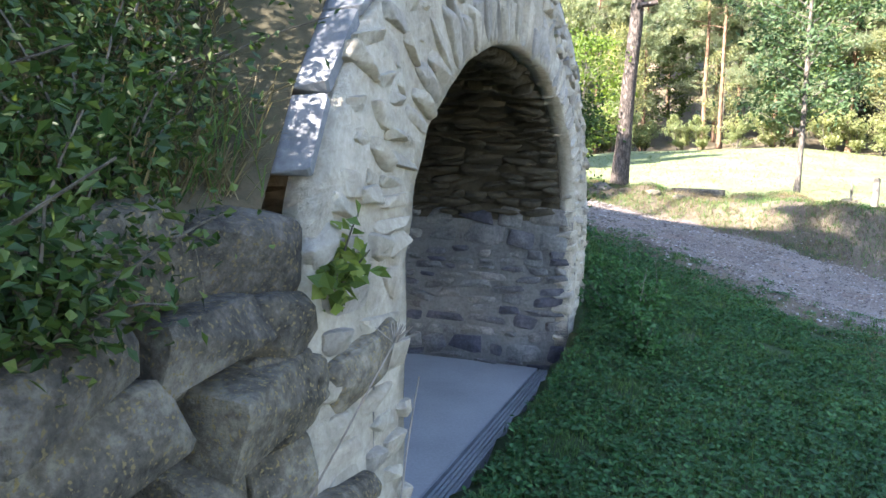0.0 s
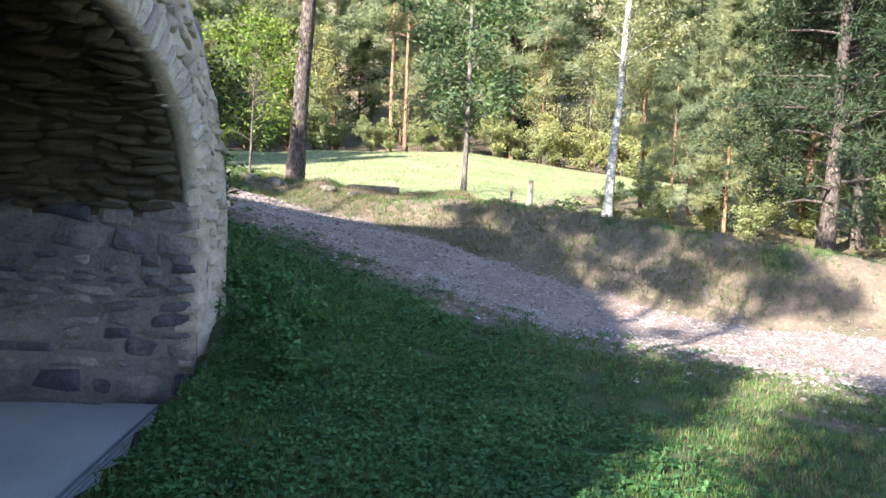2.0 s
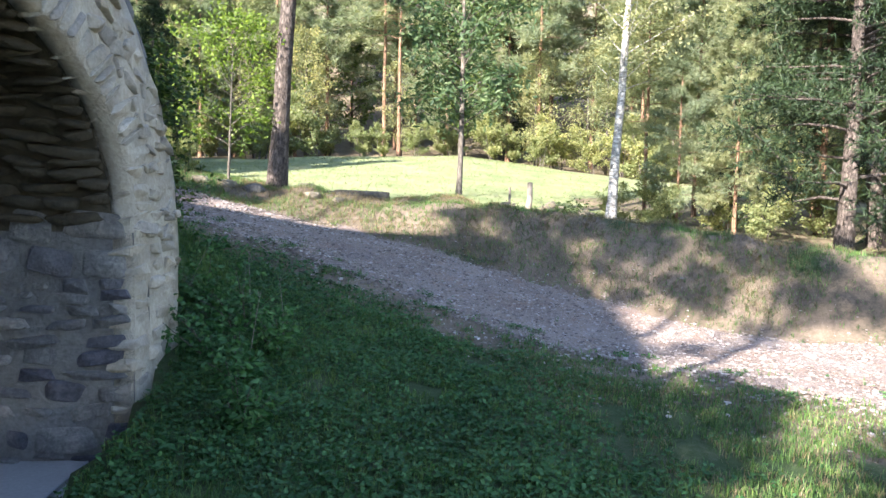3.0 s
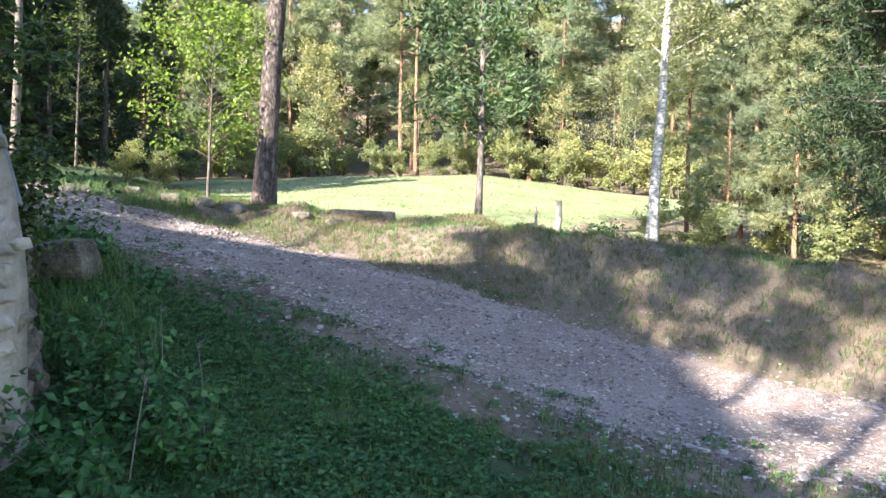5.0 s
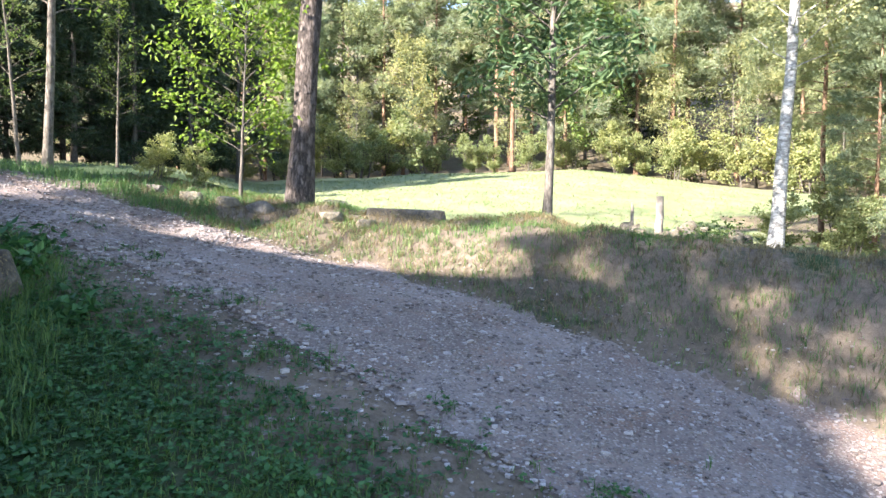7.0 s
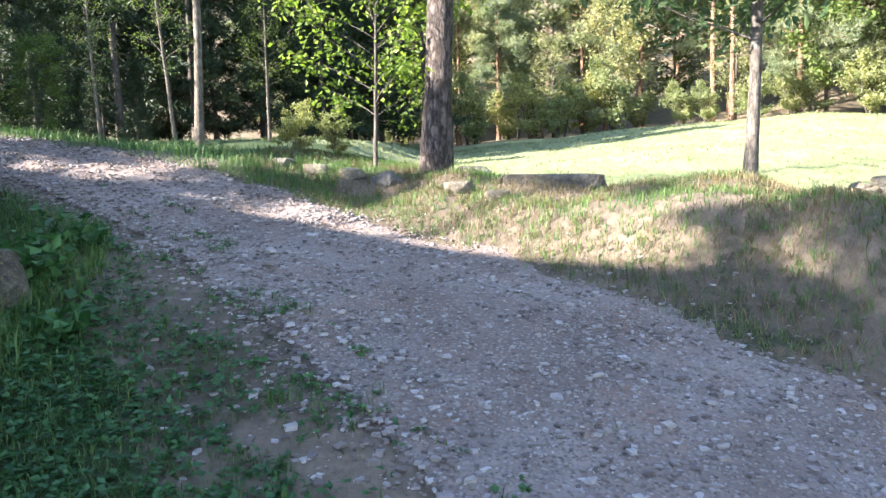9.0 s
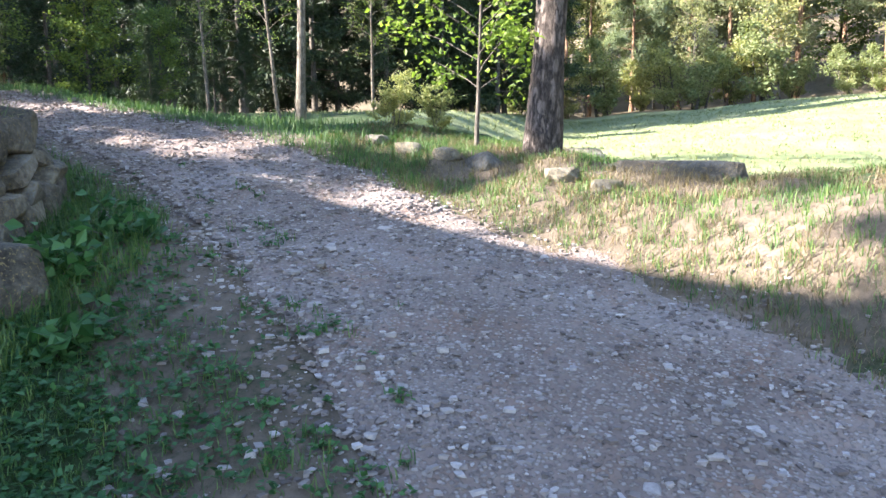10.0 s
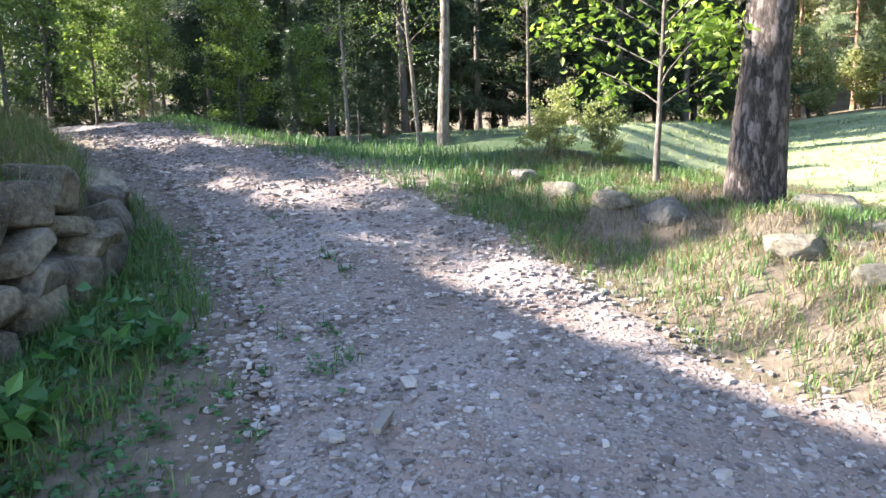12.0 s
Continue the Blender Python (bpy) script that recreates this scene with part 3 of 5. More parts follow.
s_in, z_in = intrados()
vault = part("vault", swept(s_in[8:-8], z_in[8:-8], 0.12, DEEP, 0.3, SPRING, 2.2), M_VAULT, shelter, "stone barrel vault coloured dark for the shade inside", True)
def weld(ob):
    bm = bmesh.new()
    bm.from_mesh(ob.data)
    bmesh.ops.remove_doubles(bm, verts=bm.verts[:], dist=0.0005)
    bm.to_mesh(ob.data)
    bm.free()


weld(front)
wall_r = part("side_wall", swept(np.full(9, OPEN_W), np.linspace(SPRING, FLOOR - 0.1, 9), 0.0, DEEP, 0.3, 9, 0), M_GREYMORTAR, shelter, "coursed grey stone side wall with thick pointing", True)
wall_l = part("side_wall", swept(np.full(9, 0.0), np.linspace(FLOOR - 0.1, SPRING, 9), 0.0, DEEP, 0.3, 9, 9), M_GREYMORTAR, shelter, "coursed grey stone side wall with thick pointing", True)


def back_wall():
    s, z = intrados()
    g = Geo()
    v = np.array([face_point(a, b, DEEP) for a, b in zip(s, z)] + [face_point(2.2, 0.8, DEEP)])
    n = len(s)
    q = np.arange(n - 1)
    g.add(v, np.stack([q, q + 1, np.full(n - 1, n)], 1))
    v2 = v + np.array([*(-FACE_N * 0.2), 0])
    g.add(v2, np.stack([q + 1, q, np.full(n - 1, n)], 1))
    return g


wall_b = part("back_wall", back_wall(), M_GREYMORTAR, shelter, "dim stone back wall")


def box_geo(geo, lo, hi, m):
    c = np.array([[x, y, z, 1] for z in (lo[2], hi[2]) for y in (lo[1], hi[1]) for x in (lo[0], hi[0])]) @ np.array(m).T
    geo.add(c[:, :3], [[0, 2, 3, 1], [4, 5, 7, 6], [0, 1, 5, 4], [2, 6, 7, 3], [0, 4, 6, 2], [1, 3, 7, 5]])


frame_m = face_matrix(0, 0, 0)
g = Geo()
box_geo(g, (0.0, 0.33, FLOOR - 0.15), (OPEN_W, DEEP, FLOOR), frame_m)
part("floor_slab", g, M_CONCRETE, shelter, "smooth grey concrete floor slab")

grate = tagged(new("drain_channel"), "long galvanised steel drain grate along the slab edge", "drain")
g = Geo()
for k in range(2):
    box_geo(g, (0.02, 0.14 + 0.17 * k, FLOOR - 0.1), (OPEN_W - 0.02, 0.155 + 0.17 * k, FLOOR + 0.004), frame_m)
part("rim", g, M_STEEL, grate)
for k in range(4):
    g = Geo()
    box_geo(g, (0.03, 0.165 + 0.034 * k, FLOOR - 0.03), (OPEN_W - 0.03, 0.187 + 0.034 * k, FLOOR - 0.004), frame_m)
    part("bar", g, M_STEEL, grate)

# stones of the front: radial ring stones, then rubble
def ring_point(th, a):
    si, zi = OPEN_W / 2 + OPEN_W / 2 * math.cos(th), SPRING + (CROWN - SPRING) * math.sin(th)
    so, zo = 2.3 + 3.1 * math.cos(th), 1.0 + 2.25 * math.sin(th)
    return si * (1 - a) + so * a, zi * (1 - a) + zo * a


def lay_front():
    th = 0.05
    while th < math.pi - 0.03:
        w = rng.uniform(0.055, 0.12)
        s0, z0 = ring_point(th, 0)
        s1, z1 = ring_point(th, 1)
        span = math.hypot(s1 - s0, z1 - z0)
        ln = min(span * 0.85, rng.uniform(0.22, 0.44))
        a = (ln * 0.5 + rng.uniform(-0.015, 0.03)) / span
        s, z = ring_point(th, a)
        piece(FACE_STONES, face_matrix(s, z, 0.074 + rng.uniform(-0.02, 0.014), math.atan2(s1 - s0, z1 - z0) + rng.normal(0, 0.06)), (w * 1.05, 0.24, ln * 1.08), front)
        far = ln + 0.09
        while far < span - 0.05:
            s, z = ring_point(th + rng.normal(0, 0.01), far / span)
            if rng.random() < 0.95:
                piece(FACE_STONES, face_matrix(s, z, 0.076 + rng.uniform(-0.02, 0.014), rng.normal(0, 0.25)), (rng.uniform(0.14, 0.3), 0.24, rng.uniform(0.07, 0.13)), front)
            far += rng.uniform(0.13, 0.2)
        step = w / max(0.9, math.hypot(2.2 * math.sin(th), 1.3 * math.cos(th)))
        th += step * 1.12
    for lo, hi, inner in ((-0.72, 0.02, 1), (OPEN_W - 0.02, 5.25, 0)):
        z = FLOOR - 0.05
        while z < SPRING + 0.1:
            hgt = rng.uniform(0.08, 0.17)
            s = lo + rng.uniform(-0.02, 0.02)
            while s < hi - 0.06:
                ln = min(rng.uniform(0.16, 0.42), hi - s + 0.03)
                piece(FACE_STONES, face_matrix(s + ln / 2, z + hgt / 2, 0.074 + rng.uniform(-0.022, 0.014), rng.normal(0, 0.07)), (ln * 1.08, 0.24, hgt * 0.95), front)
                s += ln + 0.02
            z += hgt + 0.015


def lay_side(parent, at_s, inward):
    z = FLOOR
    while z < SPRING:
        hgt = rng.uniform(0.055, 0.13) if rng.random() < 0.85 else 0.2
        d = 0.02
        while d < DEEP:
            ln = rng.uniform(0.14, 0.5)
            piece(GREY_STONES, face_matrix(at_s + inward * (0.075 + rng.uniform(-0.015, 0.012)), z + hgt / 2 + rng.normal(0, 0.012), d + ln / 2, rng.normal(0, 0.05), rng.normal(0, 0.1)),
                  (0.25, ln * rng.uniform(1.0, 1.2), hgt * rng.uniform(0.85, 1.45)), parent)
            d += ln + rng.uniform(0.015, 0.05)
        z += hgt + 0.02


def vault_stones():
    """The ceiling's rough stones in one mesh."""
    g = Geo()
    shapes = [(np.array([v.co for v in me.vertices]), np.array([list(p.vertices) for p in me.polygons])) for me in VAULT_STONES]
    th = 0.06
    while th < math.pi - 0.03:
        w = rng.uniform(0.05, 0.11)
        d = 0.13
        while d < DEEP:
            ln = rng.uniform(0.15, 0.45)
            at = th + rng.normal(0, 0.02)
            s, z = ring_point(min(max(at, 0.03), math.pi - 0.03), 0.0)
            m = np.array(face_matrix(s, z + 0.03, d + ln / 2, math.atan2(math.cos(th) * 2.2, math.sin(th) * 1.3) + rng.normal(0, 0.16)) @ Matrix.Rotation(rng.normal(0, 0.16), 4, 'Z') @ Matrix.Diagonal((w * rng.uniform(0.65, 1.25), ln * 1.15, 0.24 + rng.uniform(-0.09, 0.06), 1)))
            v, f = shapes[int(rng.integers(4))]
            g.add(v @ m[:3, :3].T + m[:3, 3], f)
            d += ln + 0.015
        th += w / max(0.9, math.hypot(2.2 * math.sin(th), 1.3 * math.cos(th))) * 1.1
    return g


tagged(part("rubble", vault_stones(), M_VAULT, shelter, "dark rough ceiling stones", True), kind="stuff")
# ---- trees ----
def limb(start, direction, length, sag=0.0, n=5, wander=0.08):
    d = np.array(direction, float)
    d /= np.linalg.norm(d)
    p = [np.array(start, float)]
    for k in range(n):
        d = d + rng.normal(0, wander, 3) + np.array([0, 0, -sag / n])
        d /= np.linalg.norm(d)
        p.append(p[-1] + d * length / n)
    return np.array(p)


def along(pts, t):
    t = np.asarray(t) * (len(pts) - 1)
    i = np.minimum(t.astype(int), len(pts) - 2)
    f = (t - i)[:, None]
    return pts[i] * (1 - f) + pts[i + 1] * f


def make_tree(name, tall, girth, bark, leaf, first=0.25, boughs=40, reach=2.2, style="pine", cards=160, leaf_len=0.1, leaf_wide=0.05, lean=(0, 0), label="", category="tree", stems=1, per=7, twig=0.13):
    tree = tagged(new(name), label, category)
    wood, crown = Geo(), Geo()
    for st in range(stems):
        foot = rng.normal(0, 0.12, 2) if stems > 1 else np.zeros(2)
        tilt = np.array(lean) + (rng.normal(0, 0.14, 2) if stems > 1 else 0)
        h = np.linspace(0, 1, 14)
        bend = np.cumsum(rng.normal(0, 0.012 * tall / 10, (14, 2)), axis=0)
        stem = np.stack([foot[0] + tilt[0] * h * tall + bend[:, 0], foot[1] + tilt[1] * h * tall + bend[:, 1], h * tall * (1 - 0.1 * st) - 0.25], 1)
        rad = girth / 2 * ((1 - h) ** 0.8 * 0.9 + 0.08) * (1 + 0.35 * np.exp(-h * tall / 0.35))
        tube(wood, stem, rad, 14 if girth > 0.3 else 8, 0.03)
        nb = boughs // stems
        for b in range(nb):
            f = first + (1 - first) * ((b + rng.random()) / nb) ** 0.9
            base = along(stem, np.array([f]))[0]
            az = b * 2.4 + rng.normal(0, 0.5)
            if style == "pine":
                ln = reach * (1.1 - 0.75 * (f - first) / (1 - first)) * rng.uniform(0.6, 1.15)
                d, sag = (math.cos(az), math.sin(az), 0.12 + 0.35 * f), 0.35
            elif style == "spruce":
                ln = reach * (1.05 - f) / (1.05 - first) * rng.uniform(0.8, 1.1)
                d, sag = (math.cos(az), math.sin(az), -0.05 + 0.3 * f), 0.3
            else:
                ln = reach * (0.55 + 0.6 * math.sin(math.pi * min(1, (f - first) / (1 - first) * 0.85 + 0.15))) * rng.uniform(0.6, 1.15)
                d, sag = (math.cos(az), math.sin(az), 0.55 + 0.4 * f), 0.15
            br = limb(base, d, ln, sag)
            r0 = max(0.008, girth * twig * (1 - f * 0.6))
            tube(wood, br, np.linspace(r0, r0 * 0.25, len(br)), 5)
            for _ in range(2):
                q = along(br, np.array([rng.uniform(0.3, 0.8)]))[0]
                sub = limb(q, np.array(d) + rng.normal(0, 0.6, 3), ln * 0.4, sag * 0.5, 3)
                tube(wood, sub, np.linspace(r0 * 0.45, r0 * 0.12, len(sub)), 4)
                br2 = along(sub, rng.uniform(0.2, 1, cards // 4))
                spread_c = rng.normal(0, 1, br2.shape) * np.array([0.1, 0.1, 0.06]) * reach
                if style in ("pine", "spruce"):
                    needle_tufts(crown, br2 + spread_c * 0.7, spread_c + np.array(d) * 0.3 + np.array([0, 0, 0.08 if style == "pine" else -0.1]), leaf_len, leaf_wide, per)
                else:
                    leaf_cards(crown, br2 + spread_c, leaf_len, leaf_wide, 0.25, 0.2, 0.3)
            t = rng.uniform(0.3, 1.02, cards // 2) ** 0.8
            c = along(br, np.clip(t, 0, 0.999))
            sp = rng.normal(0, 1, c.shape) * np.array([0.13, 0.13, 0.07]) * reach
            if style in ("pine", "spruce"):
                needle_tufts(crown, c + sp * 0.75, sp * 0.7 + np.array(d) * 0.35 + np.array([0, 0, 0.1 if style == "pine" else -0.12]), leaf_len, leaf_wide, per)
            else:
                leaf_cards(crown, c + sp, leaf_len, leaf_wide, 0.25, 0.2, 0.3)
    part("trunk", wood, bark, tree, "", True)
    part("crown", crown, leaf, tree)
    return tree


def ground_pose(x, y, turn=0.0, size=1.0, z=None):
    return pose(x, y, hz(x, y) if z is None else z, 0, 0, turn) @ Matrix.Diagonal((size, size, size, 1))


def plant(proto, spots, group):
    """Puts the first of a kind and its copies at their spots: x, y, turn, size."""
    tagged(proto, group=group)
    for k, (x, y, turn, size) in enumerate(spots):
        m = ground_pose(x, y, turn, 1.0)
        ob = proto if k == 0 else copy_thing(proto, m)
        ob.matrix_basis = m
        ob.scale = (size, size, size)


# single trees
big_pine = make_tree("pine_tree", 17, 0.37, M_PINEBARK, M_PINE, 0.30, 34, 3.2, "pine", 150, 0.2, 0.02, (0.05, 0.0), "tall mature pine with plated grey-brown bark on the track bank", "pine")
big_pine.matrix_basis = ground_pose(4.07, 15.6, 0)
ash = make_tree("ash_tree", 8.0, 0.13, M_GREYBARK, M_ASH, 0.17, 84, 1.6, "broad", 150, 0.15, 0.055, (0.03, 0.0), "young ash with feathery green leaves on the bank", "tree")
ash.matrix_basis = ground_pose(7.22, 13.72, 40)
birch = make_tree("birch_tree", 13, 0.3, M_BIRCHBARK, M_YELLOW, 0.3, 56, 2.0, "broad", 190, 0.1, 0.07, (0.07, 0.0), "white-barked birch with thin yellowing leaves", "birch", twig=0.07)
birch.matrix_basis = ground_pose(13.9, 17.25, 0)
sapling = make_tree("oak_sapling", 3.3, 0.06, M_GREYBARK, M_BRIGHT, 0.25, 30, 1.25, "broad", 96, 0.1, 0.058, (0.03, 0), "slender sapling with bright sunlit green leaves", "sapling")
sapling.matrix_basis = ground_pose(3.22, 16.17, 0)
thin = make_tree("bare_tree", 8.5, 0.16, M_THINBARK, M_LEAF, 0.3, 30, 1.4, "broad", 50, 0.1, 0.05, (0.03, 0.0), "thin grey-barked tree with bare lower branches", "tree")
thin.matrix_basis = ground_pose(0.1, 17.76, 0)
for x, y, turn, size in ((-0.35, 17.9, 90, 0.45), (1.0, 18.6, 200, 0.35), (-1.8, 18.2, 300, 0.4)):
    copy_thing(thin, ground_pose(x, y, turn) @ pose(0, 0, 0, rng.normal(0, 5), rng.normal(0, 5), 0)).scale = (size, size, size)

# a low bough of the big pine that hangs out over the meadow, and a broken stub
bough, tips = Geo(), Geo()
for start, way, ln in (((0.3, -0.05, 4.6), (0.9, -0.25, -0.05), 3.2), ((0.28, 0.05, 5.3), (0.8, 0.4, 0.0), 2.8), ((0.25, -0.1, 5.6), (-0.8, -0.5, 0.05), 2.4)):
    br = limb(start, way, ln, 0.5, 7, 0.06)
    tube(bough, br, np.linspace(0.035, 0.008, len(br)), 6)
    for k in range(9):
        q = along(br, np.array([0.25 + 0.08 * k]))[0]
        sub_br = limb(q, np.array(way) + rng.normal(0, 0.5, 3) + (0, 0, -0.2), 0.75, 0.4, 3)
        tube(bough, sub_br, np.linspace(0.01, 0.003, len(sub_br)), 4)
        c = along(sub_br, rng.uniform(0.2, 0.999, 26))
        needle_tufts(tips, c + rng.normal(0, 0.05, c.shape), np.array(way) * 0.4 + rng.normal(0, 0.5, c.shape), 0.16, 0.012, 9)
stub = limb((0.2, -0.15, 4.05), (0.9, -0.4, 0.05), 0.45, 0.0, 3, 0.02)
tube(bough, stub, [0.07, 0.06, 0.055, 0.05], 8)
part("bough", bough, M_PINEBARK, big_pine, "", True)
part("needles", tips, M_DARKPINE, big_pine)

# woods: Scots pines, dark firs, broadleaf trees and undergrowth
scots = [make_tree("pine_tree", 13 + 2 * k, 0.26, M_REDBARK, M_PINE, (0.18, 0.32, 0.4)[k], 44, 2.7, "pine", 84, 0.36, 0.036, label="forest pine with reddish bark and green needles paled for haze", category="pine", per=9) for k in range(3)]
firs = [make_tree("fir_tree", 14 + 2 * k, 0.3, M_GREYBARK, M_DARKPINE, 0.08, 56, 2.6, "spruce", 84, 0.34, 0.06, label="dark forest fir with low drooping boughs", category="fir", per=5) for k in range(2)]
broad = [make_tree("broadleaf_tree", 8 + 2 * k, 0.2, M_GREYBARK, M_LEAF, 0.15, 46, 2.2, "broad", 150, 0.2, 0.12, label="woodland broadleaf tree with dense green leaves", category="tree") for k in range(2)]
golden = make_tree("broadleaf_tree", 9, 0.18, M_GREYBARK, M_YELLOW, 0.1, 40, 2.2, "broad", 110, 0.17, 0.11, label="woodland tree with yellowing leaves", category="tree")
bush = make_tree("hazel_bush", 2.8, 0.06, M_GREYBARK, M_PALE, 0.05, 30, 1.1, "broad", 110, 0.13, 0.09, label="dense green hazel bush with leaves paled for haze", category="bush", stems=5)


def forest():
    r = np.random.default_rng(21)
    spots = {k: [] for k in ("s0", "s1", "s2", "f0", "f1", "b0", "b1", "g", "u")}
    # the far side of the meadow, then rows up the slope
    for row, (dist, count) in enumerate(((39, 34), (44, 30), (51, 26), (61, 22))):
        for k in range(count):
            az = math.radians(-12 + 124 * (k + r.uniform(-0.4, 0.4)) / count)
            dd = dist + r.uniform(-2, 2)
            x, y = 4 + dd * math.cos(az), 8 + dd * math.sin(az)
            kind = r.choice(["s0", "s1", "s2", "b0", "b1", "g", "f0"], p=[0.24, 0.24, 0.2, 0.1, 0.08, 0.08, 0.06])
            spots[kind].append((x, y, r.uniform(0, 360), r.uniform(0.85, 1.25)))
    for k in range(46):
        az = math.radians(-10 + 115 * (k + r.uniform(-0.4, 0.4)) / 46)
        dd = 36 + r.uniform(-1, 2)
        spots["u"].append((4 + dd * math.cos(az), 8 + dd * math.sin(az), r.uniform(0, 360), r.uniform(0.7, 1.4)))
    for k in range(20):
        az = math.radians(-5 + 108 * (k + r.uniform(-0.4, 0.4)) / 20)
        dd = 38 + r.uniform(-1, 3)
        spots["g"].append((4 + dd * math.cos(az), 8 + dd * math.sin(az), r.uniform(0, 360), r.uniform(0.5, 0.9)))
    # near wood on the right of the meadow
    for k in range(20):
        x, y = r.uniform(20, 31), r.uniform(4, 22)
        if y > 3 + 0.9 * (x - 5):
            continue
        kind = r.choice(["s0", "s1", "s2", "g", "b0"], p=[0.28, 0.26, 0.22, 0.14, 0.1])
        spots[kind].append((x, y, r.uniform(0, 360), r.uniform(0.75, 1.05)))
    # dark wood beyond the end of the track
    for k in range(52):
        x, y = r.uniform(-28, 0), r.uniform(25, 40)
        if x > -4.5 + 0.42 * (y - 27):
            continue
        kind = r.choice(["f0", "f1", "s0"], p=[0.5, 0.42, 0.08])
        spots[kind].append((x, y, r.uniform(0, 360), r.uniform(0.6, 0.8)))
    for x, y, kind, size in ((-6.4, 19.6, "f0", 0.36), (-10.0, 20.0, "b1", 0.55), (-8.0, 21.5, "f1", 0.5), (-5.6, 22.5, "f0", 0.45), (-7.2, 24.5, "f1", 0.55),
                             (-4.2, 27.5, "f1", 0.62), (-2.4, 29.0, "f0", 0.66), (-0.8, 30.2, "f1", 0.6), (0.8, 31.6, "f0", 0.66), (2.4, 33.2, "f1", 0.62), (-3.4, 31.5, "f0", 0.7), (-1.4, 33.5, "f1", 0.7), (0.4, 35.5, "f0", 0.72), (-5.8, 29.5, "f1", 0.6),
                             (-4.8, 18.9, "b0", 0.34), (-6.6, 18.4, "b1", 0.3), (-3.6, 19.4, "b0", 0.24), (-8.6, 18.6, "b0", 0.36), (-3.0, 18.3, "f1", 0.1), (-2.2, 19.0, "f0", 0.16), (-1.4, 18.7, "f0", 0.12),
                             (15.8, 16.6, "s0", 0.42), (17.0, 15.6, "s0", 0.5), (18.6, 17.2, "s0", 0.6), (16.6, 18.8, "s1", 0.6), (19.6, 19.6, "s2", 0.62), (21.5, 16.4, "s1", 0.7)):
        spots[kind].append((x, y, r.uniform(0, 360), size))
    for x, y, size in ((1.9, 16.9, 0.28), (2.5, 17.0, 0.25), (16.5, 14.2, 0.6), (19.0, 11.5, 0.8), (14.6, 18.0, 0.45), (15.2, 16.6, 0.5), (17.6, 16.6, 0.6), (20.0, 15.0, 0.7), (16.4, 18.0, 0.6)):
        spots["u"].append((x, y, r.uniform(0, 360), size))
    return spots


woods = forest()
for key, proto in (("s0", scots[0]), ("s1", scots[1]), ("s2", scots[2]), ("f0", firs[0]), ("f1", firs[1]), ("b0", broad[0]), ("b1", broad[1]), ("g", golden), ("u", bush)):
    plant(proto, woods[key], {"s": "forest pines", "f": "dark firs", "b": "woodland trees", "g": "woodland trees", "u": "undergrowth bushes"}[key[0]])

# this pine's shade is put into its dark needle colour
near_dark_pine = make_tree("pine_tree", 13, 0.42, M_PINEBARK, M_DARKPINE, 0.12, 56, 4.0, "pine", 190, 0.24, 0.026, (0.09, 0), "pine with low boughs coloured dark for shade", "pine")
near_dark_pine.matrix_basis = ground_pose(17.4, 12.6, 30)
copy_thing(near_dark_pine, ground_pose(20.0, 13.4, 160))

# mostly unseen trees added on the hillside to shade track, bank, wall and wood
def hill_z(x, y):
    k = ((HILL_P[..., 0] - x) ** 2 + (HILL_P[..., 1] - y) ** 2).argmin()
    return float(HILL_H.ravel()[k])


for proto, x, y, turn, size in ((broad[0], -3.4, 5.0, 10, 0.57), (scots[0], -4.6, 6.2, 80, 0.42), (scots[2], -5.6, 4.8, 250, 0.45), (firs[0], -2.2, 12.4, 90, 0.2),
                                (broad[1], -3.6, 14.2, 120, 0.3), (broad[1], 0.75, 9.2, 70, 0.27), (broad[0], 0.3, 9.9, 170, 0.2), (firs[0], 0.2, 8.6, 20, 0.2), (broad[1], -4.4, -2.0, 60, 0.26), (broad[0], -1.9, 0.2, 15, 0.5), (broad[1], -1.7, 2.2, 130, 0.26), (broad[0], -3.0, 1.9, 220, 0.36), (broad[1], -2.9, -0.2, 320, 0.34), (scots[2], -3.5, 3.6, 40, 0.5), (scots[2], -3.9, 2.1, 170, 0.6), (scots[2], -7.9, 7.7, 10, 0.4), (scots[1], -8.4, 9.4, 75, 0.42), (scots[0], -9.0, 11.4, 200, 0.4), (broad[0], -6.5, 12.8, 300, 0.48),
                                (firs[0], -10.2, 16.2, 160, 0.55), (firs[1], -15.0, 15.0, 280, 0.45), (firs[0], -17.0, 17.2, 90, 0.7), (broad[1], -7.6, 15.4, 30, 0.5), (broad[0], -8.8, 14.2, 130, 0.5)):
    m = pose(x, y, hill_z(x, y) - 0.05, 0, 0, turn)
    ob = copy_thing(proto, m)
    ob.matrix_basis = m
    ob.scale = (size, size, size)


